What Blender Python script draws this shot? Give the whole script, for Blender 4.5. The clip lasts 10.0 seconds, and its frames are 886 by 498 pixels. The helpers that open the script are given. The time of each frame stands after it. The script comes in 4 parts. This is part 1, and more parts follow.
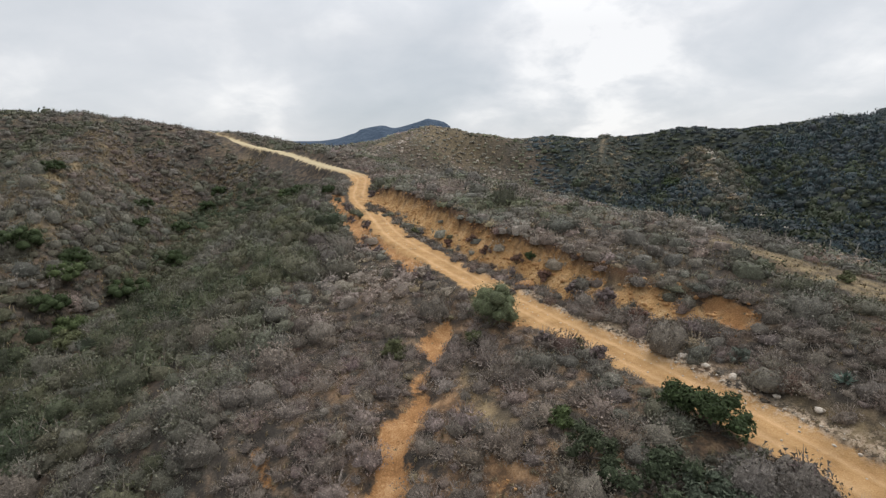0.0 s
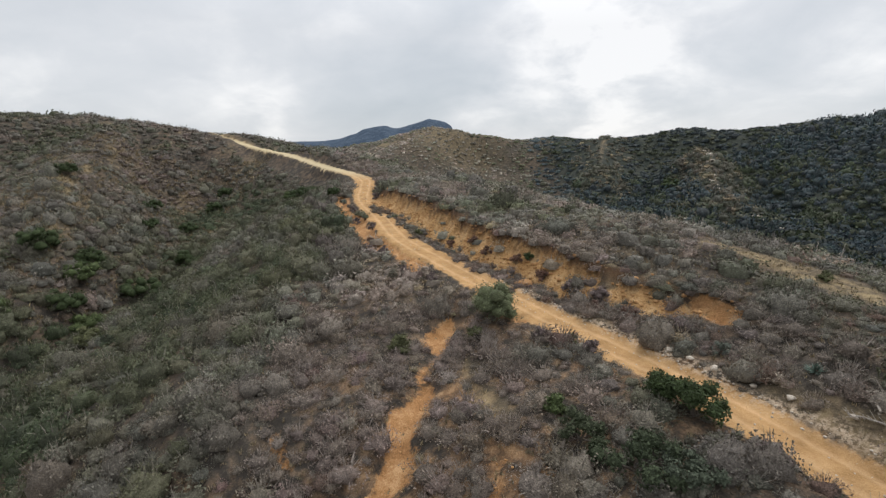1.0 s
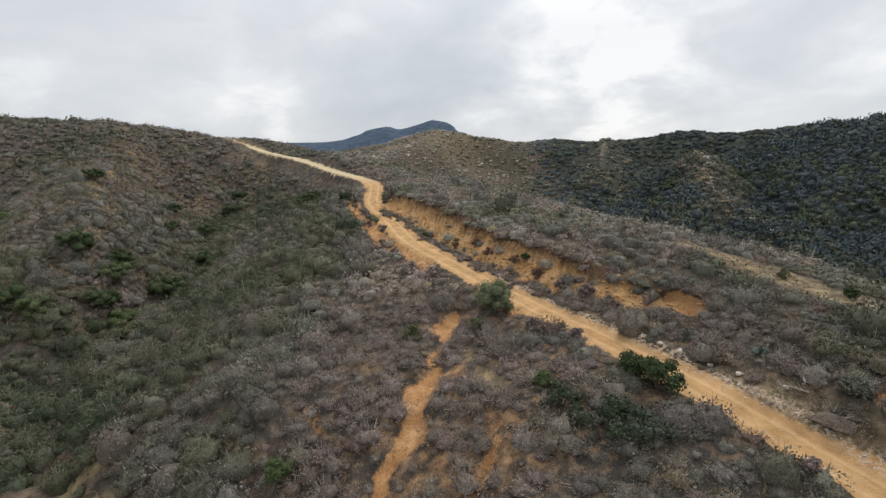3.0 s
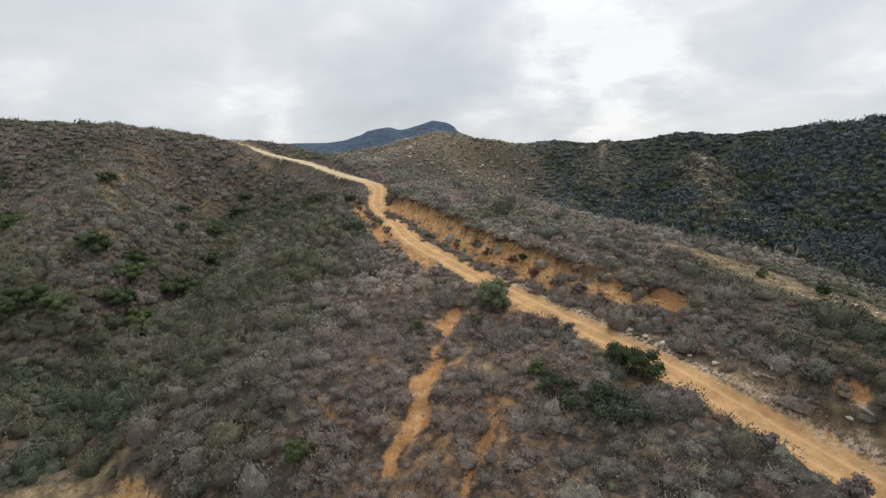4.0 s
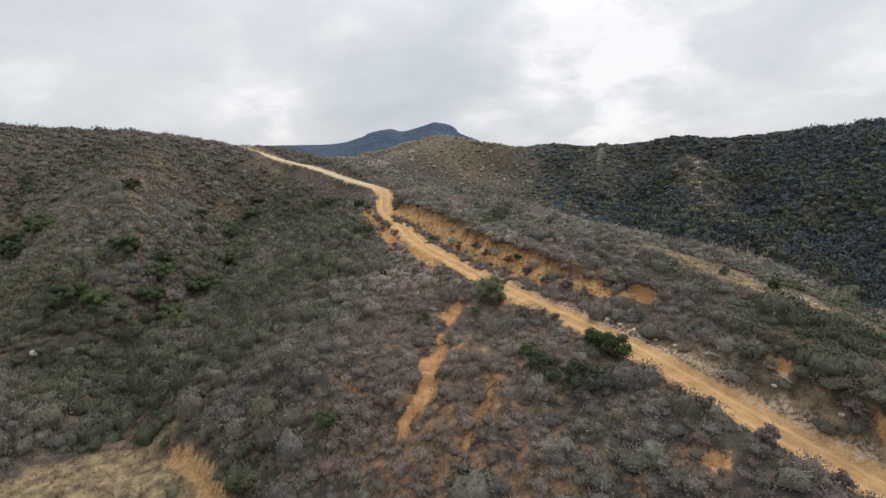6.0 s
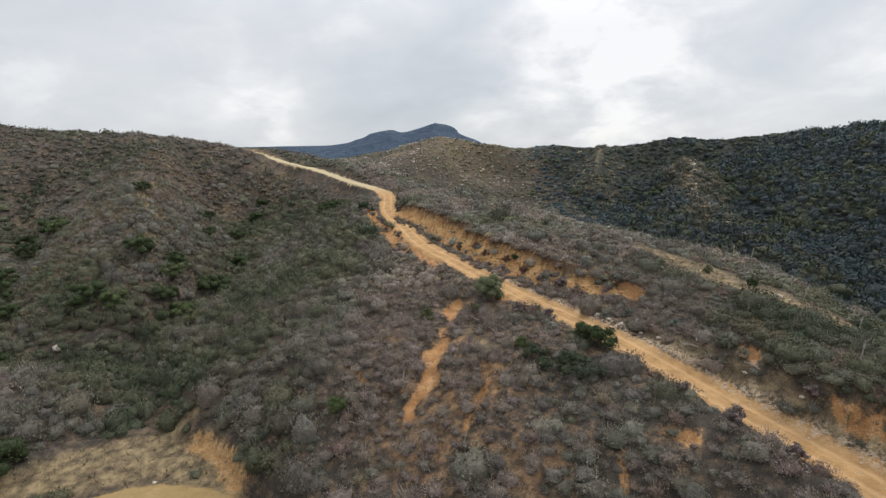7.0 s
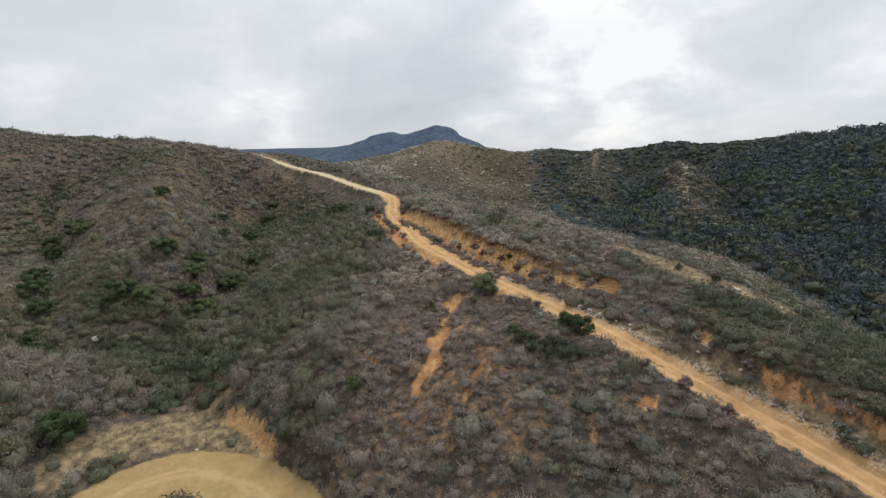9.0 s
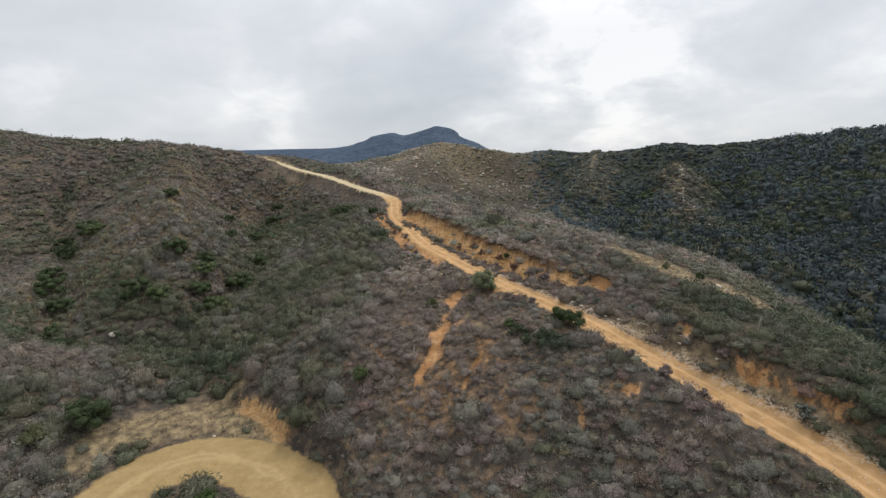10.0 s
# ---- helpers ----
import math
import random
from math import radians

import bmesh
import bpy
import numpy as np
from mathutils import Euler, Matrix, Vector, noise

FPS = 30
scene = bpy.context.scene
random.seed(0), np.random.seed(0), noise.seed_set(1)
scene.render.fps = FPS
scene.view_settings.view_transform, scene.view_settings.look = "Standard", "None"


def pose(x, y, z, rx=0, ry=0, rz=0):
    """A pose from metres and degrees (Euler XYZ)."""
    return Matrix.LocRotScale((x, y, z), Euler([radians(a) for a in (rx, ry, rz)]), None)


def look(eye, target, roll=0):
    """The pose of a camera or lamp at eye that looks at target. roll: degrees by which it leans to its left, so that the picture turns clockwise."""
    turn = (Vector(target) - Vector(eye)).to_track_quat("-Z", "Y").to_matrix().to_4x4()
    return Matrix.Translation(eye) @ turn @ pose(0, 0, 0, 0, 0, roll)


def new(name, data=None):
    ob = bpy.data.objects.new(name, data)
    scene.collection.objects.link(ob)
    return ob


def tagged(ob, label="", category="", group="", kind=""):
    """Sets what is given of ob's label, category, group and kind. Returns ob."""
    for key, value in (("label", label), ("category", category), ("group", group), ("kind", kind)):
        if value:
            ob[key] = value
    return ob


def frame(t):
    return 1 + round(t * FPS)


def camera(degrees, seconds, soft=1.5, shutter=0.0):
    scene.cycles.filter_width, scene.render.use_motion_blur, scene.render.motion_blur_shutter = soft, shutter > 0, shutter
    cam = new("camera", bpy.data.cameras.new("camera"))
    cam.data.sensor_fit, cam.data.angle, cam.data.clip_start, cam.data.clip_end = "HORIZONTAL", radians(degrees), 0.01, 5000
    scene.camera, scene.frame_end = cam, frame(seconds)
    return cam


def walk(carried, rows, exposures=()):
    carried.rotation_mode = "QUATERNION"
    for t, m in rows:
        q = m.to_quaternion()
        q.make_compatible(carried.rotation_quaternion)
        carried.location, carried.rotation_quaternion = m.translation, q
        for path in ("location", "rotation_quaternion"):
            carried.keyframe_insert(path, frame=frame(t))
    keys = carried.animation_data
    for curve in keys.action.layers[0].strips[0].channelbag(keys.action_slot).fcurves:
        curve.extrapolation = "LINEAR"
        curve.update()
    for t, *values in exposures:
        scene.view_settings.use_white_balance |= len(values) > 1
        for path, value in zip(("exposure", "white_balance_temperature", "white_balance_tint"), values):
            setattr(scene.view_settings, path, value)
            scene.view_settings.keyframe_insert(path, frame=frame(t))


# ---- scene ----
cam = camera(86.2, 10.0, 1.35)
METRES, EYE, TILT, LEAN, TURN = 34.0, 30.0, -12.0, 0.0, 0.0
ROWS = [
    (0.0, 0.0, 0.0, 0.0, 0.0, 0.0, -0.0),
    (0.5, -0.002, -0.0338, 0.0012, 0.07, -0.0, 0.01),
    (1.0, -0.0042, -0.0704, 0.0023, 0.16, 0.0, -0.01),
    (1.5, -0.0064, -0.1097, 0.0032, 0.26, 0.01, -0.01),
    (2.0, -0.0086, -0.1511, 0.0041, 0.36, 0.01, -0.01),
    (2.5, -0.0109, -0.1944, 0.0043, 0.46, 0.03, -0.02),
    (4.0, -0.0159, -0.3379, 0.0056, 0.65, 0.08, 0.03),
    (4.5, -0.0175, -0.3888, 0.0062, 0.69, 0.11, 0.04),
    (5.0, -0.0185, -0.441, 0.0063, 0.73, 0.15, 0.05),
    (5.5, -0.0201, -0.494, 0.0065, 0.78, 0.17, 0.07),
    (7.0, -0.0239, -0.6586, 0.0045, 0.88, 0.26, 0.12),
    (7.5, -0.0244, -0.715, 0.0032, 0.91, 0.3, 0.13),
    (8.0, -0.0248, -0.7681, 0.002, 0.93, 0.34, 0.14),
    (8.5, -0.0251, -0.8259, 0.0001, 0.94, 0.38, 0.15),
    (9.0, -0.0248, -0.8835, -0.002, 0.96, 0.42, 0.16),
    (9.5, -0.0247, -0.9414, -0.0048, 0.98, 0.45, 0.16),
    (10.0, -0.0246, -0.9992, -0.0062, 1.0, 0.49, 0.18),
]
walk(cam, [(t, pose(0, 0, EYE, TILT, LEAN, TURN) @ pose(METRES * x, METRES * y, METRES * z, 90 + pitch, roll, yaw)) for t, x, y, z, yaw, pitch, roll in ROWS])

# ---- light: an overcast sky, brighter overhead, with the sun behind thinner cloud ahead to the right ----
SUN_AZ, SUN_EL = radians(35), radians(54)
world = bpy.data.worlds.new("sky")
scene.world = world
world.use_nodes = True
wt = world.node_tree
wt.nodes.clear()


def wnode(kind, **values):
    n = wt.nodes.new(kind)
    for k, v in values.items():
        if k in n.inputs:
            n.inputs[k].default_value = v
    return n


def wmath(op, a, b=None):
    n = wt.nodes.new("ShaderNodeMath")
    n.operation = op
    for i, v in enumerate((a, b)):
        if v is None:
            continue
        if isinstance(v, (int, float)):
            n.inputs[i].default_value = v
        else:
            wt.links.new(v, n.inputs[i])
    return n.outputs[0]


def wramp(v, stops):
    n = wt.nodes.new("ShaderNodeValToRGB")
    while len(n.color_ramp.elements) < len(stops):
        n.color_ramp.elements.new(0.5)
    for e, (p, c) in zip(n.color_ramp.elements, stops):
        e.position, e.color = p, (*c, 1) if len(c) == 3 else c
    wt.links.new(v, n.inputs[0])
    return n.outputs[0]


def wmix(kind, f, a, b):
    n = wt.nodes.new("ShaderNodeMix")
    n.data_type, n.blend_type = "RGBA", kind
    for i, v in ((0, f), (6, a), (7, b)):
        if isinstance(v, (int, float)):
            n.inputs[i].default_value = v
        elif isinstance(v, tuple):
            n.inputs[i].default_value = (*v, 1)
        else:
            wt.links.new(v, n.inputs[i])
    return n.outputs[2]


coord = wt.nodes.new("ShaderNodeTexCoord")
sep = wt.nodes.new("ShaderNodeSeparateXYZ")
wt.links.new(coord.outputs["Generated"], sep.inputs[0])
up = wmath("MAXIMUM", sep.outputs[2], 0.0)
lift = wmath("ADD", up, 0.42)
flat = wt.nodes.new("ShaderNodeCombineXYZ")
wt.links.new(wmath("DIVIDE", sep.outputs[0], lift), flat.inputs[0])
wt.links.new(wmath("DIVIDE", sep.outputs[1], lift), flat.inputs[1])
shift = wt.nodes.new("ShaderNodeMapping")
shift.inputs["Location"].default_value = (2.15, 1.3, 0.0)
wt.links.new(flat.outputs[0], shift.inputs[0])
cloud = wnode("ShaderNodeTexNoise", Scale=1.1, Detail=6.0, Roughness=0.46, Distortion=0.5)
wt.links.new(shift.outputs[0], cloud.inputs["Vector"])
thin = wnode("ShaderNodeTexNoise", Scale=4.0, Detail=6.0, Roughness=0.55, Distortion=0.2)
wt.links.new(shift.outputs[0], thin.inputs["Vector"])
cover = wmath("ADD", wmath("MULTIPLY", cloud.outputs[0], 0.48), wmath("MULTIPLY", thin.outputs[0], 0.2))
# thinner cloud that lets the sun's glow through: a wide break and smaller ones near the ridges
def thinning(east, north, height, tight, gain):
    n = wt.nodes.new("ShaderNodeVectorMath")
    n.operation = "DOT_PRODUCT"
    wt.links.new(coord.outputs["Generated"], n.inputs[0])
    n.inputs[1].default_value = Vector((east, north, height)).normalized()
    return wmath("MULTIPLY", wmath("POWER", wmath("MAXIMUM", n.outputs["Value"], 0.0), tight), wmath("MULTIPLY", wmath("ADD", thin.outputs[0], -0.1), gain))


glow = thinning(0.281, 0.945, 0.165, 60.0, 0.72)
glow = wmath("ADD", glow, thinning(-0.349, 0.934, 0.080, 420.0, 0.34))
glow = wmath("ADD", glow, thinning(0.634, 0.761, 0.139, 300.0, 0.3))
glow = wmath("ADD", glow, thinning(-0.671, 0.735, 0.098, 300.0, 0.2))
glow = wmath("ADD", glow, thinning(-0.162, 0.951, 0.263, 160.0, 0.18))
glow = wmath("ADD", glow, thinning(0.064, 0.996, 0.067, 700.0, 0.22))
body = wramp(wmath("ADD", wmath("ADD", cover, 0.145), glow), [(0.36, (0.625, 0.675, 0.73)), (0.46, (0.715, 0.755, 0.805)), (0.56, (0.83, 0.855, 0.895)), (0.68, (1.08, 1.08, 1.09))])
# overcast: the zenith is about three times as bright as the horizon
rise = wmath("ADD", 0.92, wmath("MULTIPLY", wmath("MAXIMUM", wmath("SUBTRACT", up, 0.22), 0.0), 1.55))
bright = wmix("MULTIPLY", 1.0, body, (1, 1, 1))
scale = wt.nodes.new("ShaderNodeVectorMath")
scale.operation = "SCALE"
wt.links.new(bright, scale.inputs[0])
wt.links.new(rise, scale.inputs["Scale"])
sky = wt.nodes.new("ShaderNodeTexSky")
sky.sky_type, sky.sun_disc, sky.sun_elevation, sky.sun_rotation = "NISHITA", False, SUN_EL, SUN_AZ
skyl = wmix("MULTIPLY", 1.0, sky.outputs[0], (0.08, 0.08, 0.08))
total = wmix("MIX", 0.9, skyl, scale.outputs[0])
back = wt.nodes.new("ShaderNodeBackground")
wt.links.new(total, back.inputs[0])
back.inputs[1].default_value = 1.0
wt.links.new(back.outputs[0], wt.nodes.new("ShaderNodeOutputWorld").inputs[0])

sun = new("sun", bpy.data.lights.new("sun", "SUN"))
sun.data.energy, sun.data.angle, sun.data.color = 2.1, radians(24), (1.0, 0.99, 0.985)
sun.matrix_world = look((math.sin(SUN_AZ) * math.cos(SUN_EL) * 50, math.cos(SUN_AZ) * math.cos(SUN_EL) * 50, math.sin(SUN_EL) * 50), (0, 0, 0))
scene.view_settings.exposure = 0.0

# ---- the lie of the land: ridges, gullies and slopes, in metres ----
LAND = {
    "main ridge and far road": [(-20, 106, 25), (-31, 118, 26.4), (-48, 142, 29), (-68, 166, 31.6), (-92, 186, 35.4), (-118, 198, 37), (-60, 190, 32), (-42, 168, 27)],
    "skyline of the left hill": [(-105, 168, 36.8), (-133, 156, 37.6), (-165, 165, 42), (-210, 175, 47), (-270, 160, 50), (-170, 120, 31), (-215, 95, 25), (-160, 90, 17)],
    "left spur": [(-104, 150, 34), (-90, 130, 28.5), (-83, 105, 25.4), (-70, 82, 19.5), (-61, 68, 13.0), (-55, 57, 8.7)],
    "head gully": [(-78, 150, 25.5), (-68, 138, 19), (-65, 120, 15.5), (-59, 103, 11.8), (-52, 88, 9.2), (-49.5, 72, 7.6), (-50, 60, 6.5), (-50, 48, 5.6), (-43, 38, 5.8), (-39, 31, 5.2), (-34.5, 26, 4.4)],
    "left gully": [(-135, 128, 24), (-123, 109, 15.5), (-100, 86, 11.5), (-82, 60, 9.0), (-71, 44, 6.6), (-60, 41, 5.8), (-52, 43, 5.4)],
    "side rill": [(-99, 158, 33.5), (-92, 146, 29.5), (-84, 138, 24.5), (-74, 124, 18)],
    "far rill": [(101, 268, 31), (105, 246, 21.5), (100, 226, 13.5), (96, 206, 8)],
    "mid spur": [(92, 276, 35), (84, 257, 30), (77, 235, 22.5), (76, 212, 13.5), (74, 192, 7)],
    "near rill": [(66, 275, 23), (60, 252, 12), (56, 228, 7.5)],
    "dark rill": [(132, 245, 31), (128, 222, 24), (126, 200, 18.5), (120, 175, 10), (114, 155, 6)],
    "near left slope": [(-47.5, 28.5, 6.8), (-48, 34, 6.4), (-53, 24, 7.8), (-46.5, 17, 5.4), (-66, 22, 10.5), (-85, 35, 13), (-58, 6, 6), (-85, 5, 13)],
    "flank above the gully": [(-33, 110, 21.3), (-43, 112, 17.5), (-38, 92, 14.8), (-29, 84, 18.2), (-27, 67, 16.4), (-35, 69, 11.2), (-40, 72, 9.6), (-38.5, 62, 9.8), (-42, 54, 8.3), (-31, 51, 10.8), (-26, 50, 12.8), (-21, 46, 14.9), (-37, 44, 8.2), (-31, 44, 10.2), (-37, 38, 7.0), (-29, 34, 8.6), (-29, 28, 7.4)],
    "ridge shoulder": [(-22, 92, 22.2), (-19, 76, 20.4), (-14, 62, 18.4), (-7, 50, 17.3), (-2, 43, 16.8), (-19, 62, 17.6), (-18.5, 52, 15.8), (-15, 40, 14.6)],
    "front slope": [(-14, 37, 13.6), (-9, 31, 13.8), (-17, 27, 11.6), (-6, 25, 12.9), (0, 29, 14.6), (3, 23, 14.9), (6, 20, 15.2), (10, 20, 15.4), (13, 22, 16.0)],
    "front foot": [(-16, 22, 8.8), (-12.5, 17, 7.8), (-7, 18, 9.4), (-3, 9, 8.7), (6.5, 8.6, 11.2), (13.5, 10.3, 13.5), (14, 4.5, 10.9), (18.5, 5.4, 14.0), (-11, 12.5, 6.4), (-23, 25.5, 7.2), (-6, 4, 5.8), (0, -2, 5.6), (14, -8, 8.6), (24, -12, 12), (-6, -8, 4)],
    "hairpin": [(-27, 15, 2.7), (-33, 15, 2.7), (-39, 18, 3.0), (-30, 21, 3.2), (-26, 8, 2.6), (-36, 4, 2.5), (-44, 8, 3.4), (-16, 4, 2.8), (-26, -4, 1.4), (-30, -20, 0), (-60, -20, 1)],
    "central spur": [(-9, 100, 24.5), (2, 92, 24.0), (11, 84, 23.5), (14.5, 72, 23.0), (17, 62, 22.6), (20.5, 53, 22.7), (23.5, 46.5, 22.8), (19.5, 44.5, 22.3), (28.5, 49, 21.4), (28, 41, 21.3), (32.5, 37, 20.0), (37.5, 28.5, 18.6), (42, 19, 16.6), (47, 7, 14.0), (50, -8, 11)],
    "spur flank": [(48, 54, 16.5), (38, 44, 18.5), (44, 70, 12.5), (30, 75, 17), (26, 95, 16), (10, 110, 18), (58, 40, 10), (62, 20, 5), (66, 0, 0)],
    "bank top": [(-8, 78, 24.0), (1, 62, 23.0), (8, 49, 21.2), (15, 40, 20.0), (21, 33.5, 19.2), (26, 24, 19.2), (29, 11, 19.2), (32, 4, 18.3), (36, -3, 17)],
    "right valley": [(-25, 190, 16), (0, 165, 12), (22, 140, 9), (40, 112, 5.5), (56, 84, 2), (72, 56, -2), (90, 25, -7), (110, -10, -12)],
    "right spur": [(118, 221, 31), (108, 196, 24), (98, 171, 16.2), (92, 148, 11.6), (87, 120, 8.0), (81, 100, 6.0), (82, 82, 2.5)],
    "right gullies": [(112, 152, 6.2), (85, 202, 5), (101, 210, 10), (109, 242, 21), (112, 120, 4), (136, 214, 27)],
    "right hill": [(140, 138, 9.5), (135, 160, 15), (143, 154, 17), (151, 181, 24), (162, 192, 30), (141, 190, 24.5), (123, 196, 21.5), (125, 170, 11.8), (169, 187, 35), (185, 170, 32), (215, 160, 33), (180, 120, 14), (150, 80, 2), (260, 60, 5)],
    "right skyline": [(72, 300, 35.2), (97, 291, 35.2), (102, 272, 35.3), (128, 262, 37.8), (150, 252, 37), (165, 232, 38), (175, 213, 38.5), (187, 207, 40), (215, 200, 45.5), (260, 190, 51.5), (340, 200, 56), (150, 330, 25), (260, 320, 30)],
    "rocky hill": [(-34, 306, 36.5), (-13, 306, 42), (-4, 306, 43), (2, 306, 42), (13, 306, 39), (20, 306, 37), (31, 306, 35.5), (46, 306, 33.5), (2, 322, 43), (13, 320, 40), (21, 320, 37.2), (32, 321, 35.2), (50, 329, 34.8), (-2, 290, 35), (-34, 290, 34), (-56, 262, 27.5), (16, 294, 26), (-75, 235, 28), (-20, 250, 18), (45, 270, 14), (0, 380, 22), (-80, 330, 26)],
    "far away": [(-200, 320, 18), (-400, 300, 30), (-600, 0, 20), (-300, -200, 0), (0, -150, -12), (0, -400, -30), (300, -200, -25), (600, 100, 10), (600, 500, 20), (200, 700, 0), (-300, 700, 0), (-700, 700, 10), (0, 450, 10)],
}
LAND_P = np.array([p for line in LAND.values() for p in line], float)
REACH = 2.5 + 0.07 * np.hypot(LAND_P[:, 0], LAND_P[:, 1] + 10)


def swell(x, y):
    d2 = (x[:, None] - LAND_P[None, :, 0]) ** 2 + (y[:, None] - LAND_P[None, :, 1]) ** 2
    return np.hstack([np.sqrt(d2 + REACH ** 2), np.ones((len(x), 1)), x[:, None] / 100, y[:, None] / 100])


SWELL = swell(LAND_P[:, 0], LAND_P[:, 1])
SWELL_W = np.linalg.solve(SWELL.T @ SWELL + 0.03 * np.eye(SWELL.shape[1]), SWELL.T @ (LAND_P[:, 2] - 15))

ROAD = [(45, -128, -12.0), (39, -66, -3.0), (33, -26, 12.6), (30, -12, 13.7), (27.8, -3, 14.3), (25.8, 2.5, 14.6), (23.5, 7.5, 14.9), (20.7, 13.5, 15.2), (16.9, 22, 15.8), (13.2, 28.5, 16.2), (9.6, 33.8, 16.6), (6.6, 38.5, 17.0), (2.9, 44, 17.6), (-1.0, 50, 18.3), (-6.0, 58, 19.3), (-9.9, 68.5, 20.6), (-14.2, 80, 21.9),
        (-15.6, 90, 23.1), (-16.8, 98, 24.1), (-21, 105.5, 25), (-30.5, 117.5, 26.3), (-47.5, 141, 29), (-68, 165, 31.6), (-90, 184, 36)]
BANK = [(-12.5, 85, 0.5), (-10, 79, 1.7), (-6, 72, 2.2), (-2, 65, 2.2), (2, 57.5, 2.3), (6, 51, 2.2), (9, 46.8, 2.2), (12, 43, 2.0), (15, 39.5, 1.8), (18, 36.5, 1.2), (21, 33, 1.1), (23.6, 25, 0.6), (26, 16, 0.6), (27.8, 9.5, 0.8), (29.6, 4.5, 0.8), (32, 0, 0.9), (36, -8, 1.0), (41, -18, 1.0), (46, -60, 0.8), (52, -128, 0.6)]
HAIRPIN = [(-52, -128, -7.4), (-45, -66, -2.6), (-38, -16, 2.2), (-36, -4, 2.4), (-35.6, 4, 2.6), (-35, 10, 2.7), (-32.2, 13.8, 2.7), (-28, 14.9, 2.7), (-22, 13.0, 2.8), (-17.6, 9.8, 2.9), (-15, 5, 3.0), (-13.6, -2, 3.1), (-13, -14, 3.3), (-11, -62, -2.2), (-14, -128, -9.2)]
CUTTING = [(-33, 26.5, 0.5), (-28.5, 24.8, 1.9), (-24.6, 23.2, 2.4), (-20.8, 19.3, 1.9), (-17.4, 15.8, 1.0), (-13.6, 11.6, 0.8), (-10.6, 6.5, 0.8), (-9, -4, 0.8), (-7, -60, 0.7), (-9, -128, 0.6)]


def smooth_line(points, n=12):
    p = np.array(points, float)
    q = np.vstack([2 * p[0] - p[1], p, 2 * p[-1] - p[-2]])
    u = np.linspace(0, 1, n, endpoint=False)[:, None]
    out = [0.5 * (2 * b + (c - a) * u + (2 * a - 5 * b + 4 * c - d) * u ** 2 + (3 * b - a - 3 * c + d) * u ** 3) for a, b, c, d in zip(q, q[1:], q[2:], q[3:])]
    return np.vstack(out + [p[-1:]])


def along(line, x, y):
    """Distance to a line, signed (plus: to the right of its way), its third number and its running number there."""
    best = np.full(len(x), 1e9)
    side, third, place = np.zeros(len(x)), np.zeros(len(x)), np.zeros(len(x))
    for i, (a, b) in enumerate(zip(line, line[1:])):
        ax, ay, bx, by = a[0], a[1], b[0] - a[0], b[1] - a[1]
        u = np.clip(((x - ax) * bx + (y - ay) * by) / (bx * bx + by * by), 0, 1)
        dx, dy = x - ax - u * bx, y - ay - u * by
        d = np.hypot(dx, dy)
        m = d < best
        best[m] = d[m]
        side[m] = np.sign(bx * -dy + by * dx)[m]
        third[m] = (a[2] + u * (b[2] - a[2]))[m]
        place[m] = (i + u)[m]
    return best * np.where(side < 0, -1, 1), third, place


def ease(a, b, v):
    u = np.clip((v - a) / (b - a), 0, 1)
    return u * u * (3 - 2 * u)


def waves(x, y, size, seed=0, octaves=4):
    """Smooth noise of about -1 to 1: turned lattices of random heights."""
    out, amp, r = np.zeros(len(x)), 1.0, np.random.RandomState(seed)
    for k in range(octaves):
        a = r.rand() * 6.3
        px, py = (x * np.cos(a) - y * np.sin(a)) / size + r.rand() * 50, (x * np.sin(a) + y * np.cos(a)) / size + r.rand() * 50
        table = r.rand(256, 256) * 2 - 1
        ix, iy = np.floor(px).astype(int), np.floor(py).astype(int)
        fx, fy = px - ix, py - iy
        fx, fy = fx * fx * (3 - 2 * fx), fy * fy * (3 - 2 * fy)
        g = lambda i, j: table[(ix + i) % 256, (iy + j) % 256]
        out += amp * ((g(0, 0) * (1 - fx) + g(1, 0) * fx) * (1 - fy) + (g(0, 1) * (1 - fx) + g(1, 1) * fx) * fy)
        amp, size = amp * 0.5, size * 0.5
    return out / 1.4


ROAD_L, BANK_L, HAIR_L, CUT_L = smooth_line(ROAD, 8), smooth_line(BANK, 6), smooth_line(HAIRPIN, 8), smooth_line(CUTTING, 6)

CREASES = [("head gully", 4.2, -2.2), ("left gully", 3.8, -2.8), ("left spur", 5.0, 2.2), ("right spur", 5.0, 2.8), ("side rill", 3.6, -2.6), ("far rill", 4.0, -1.6), ("mid spur", 5.0, 1.6), ("near rill", 4.0, -1.2), ("dark rill", 5.0, -2.2)]


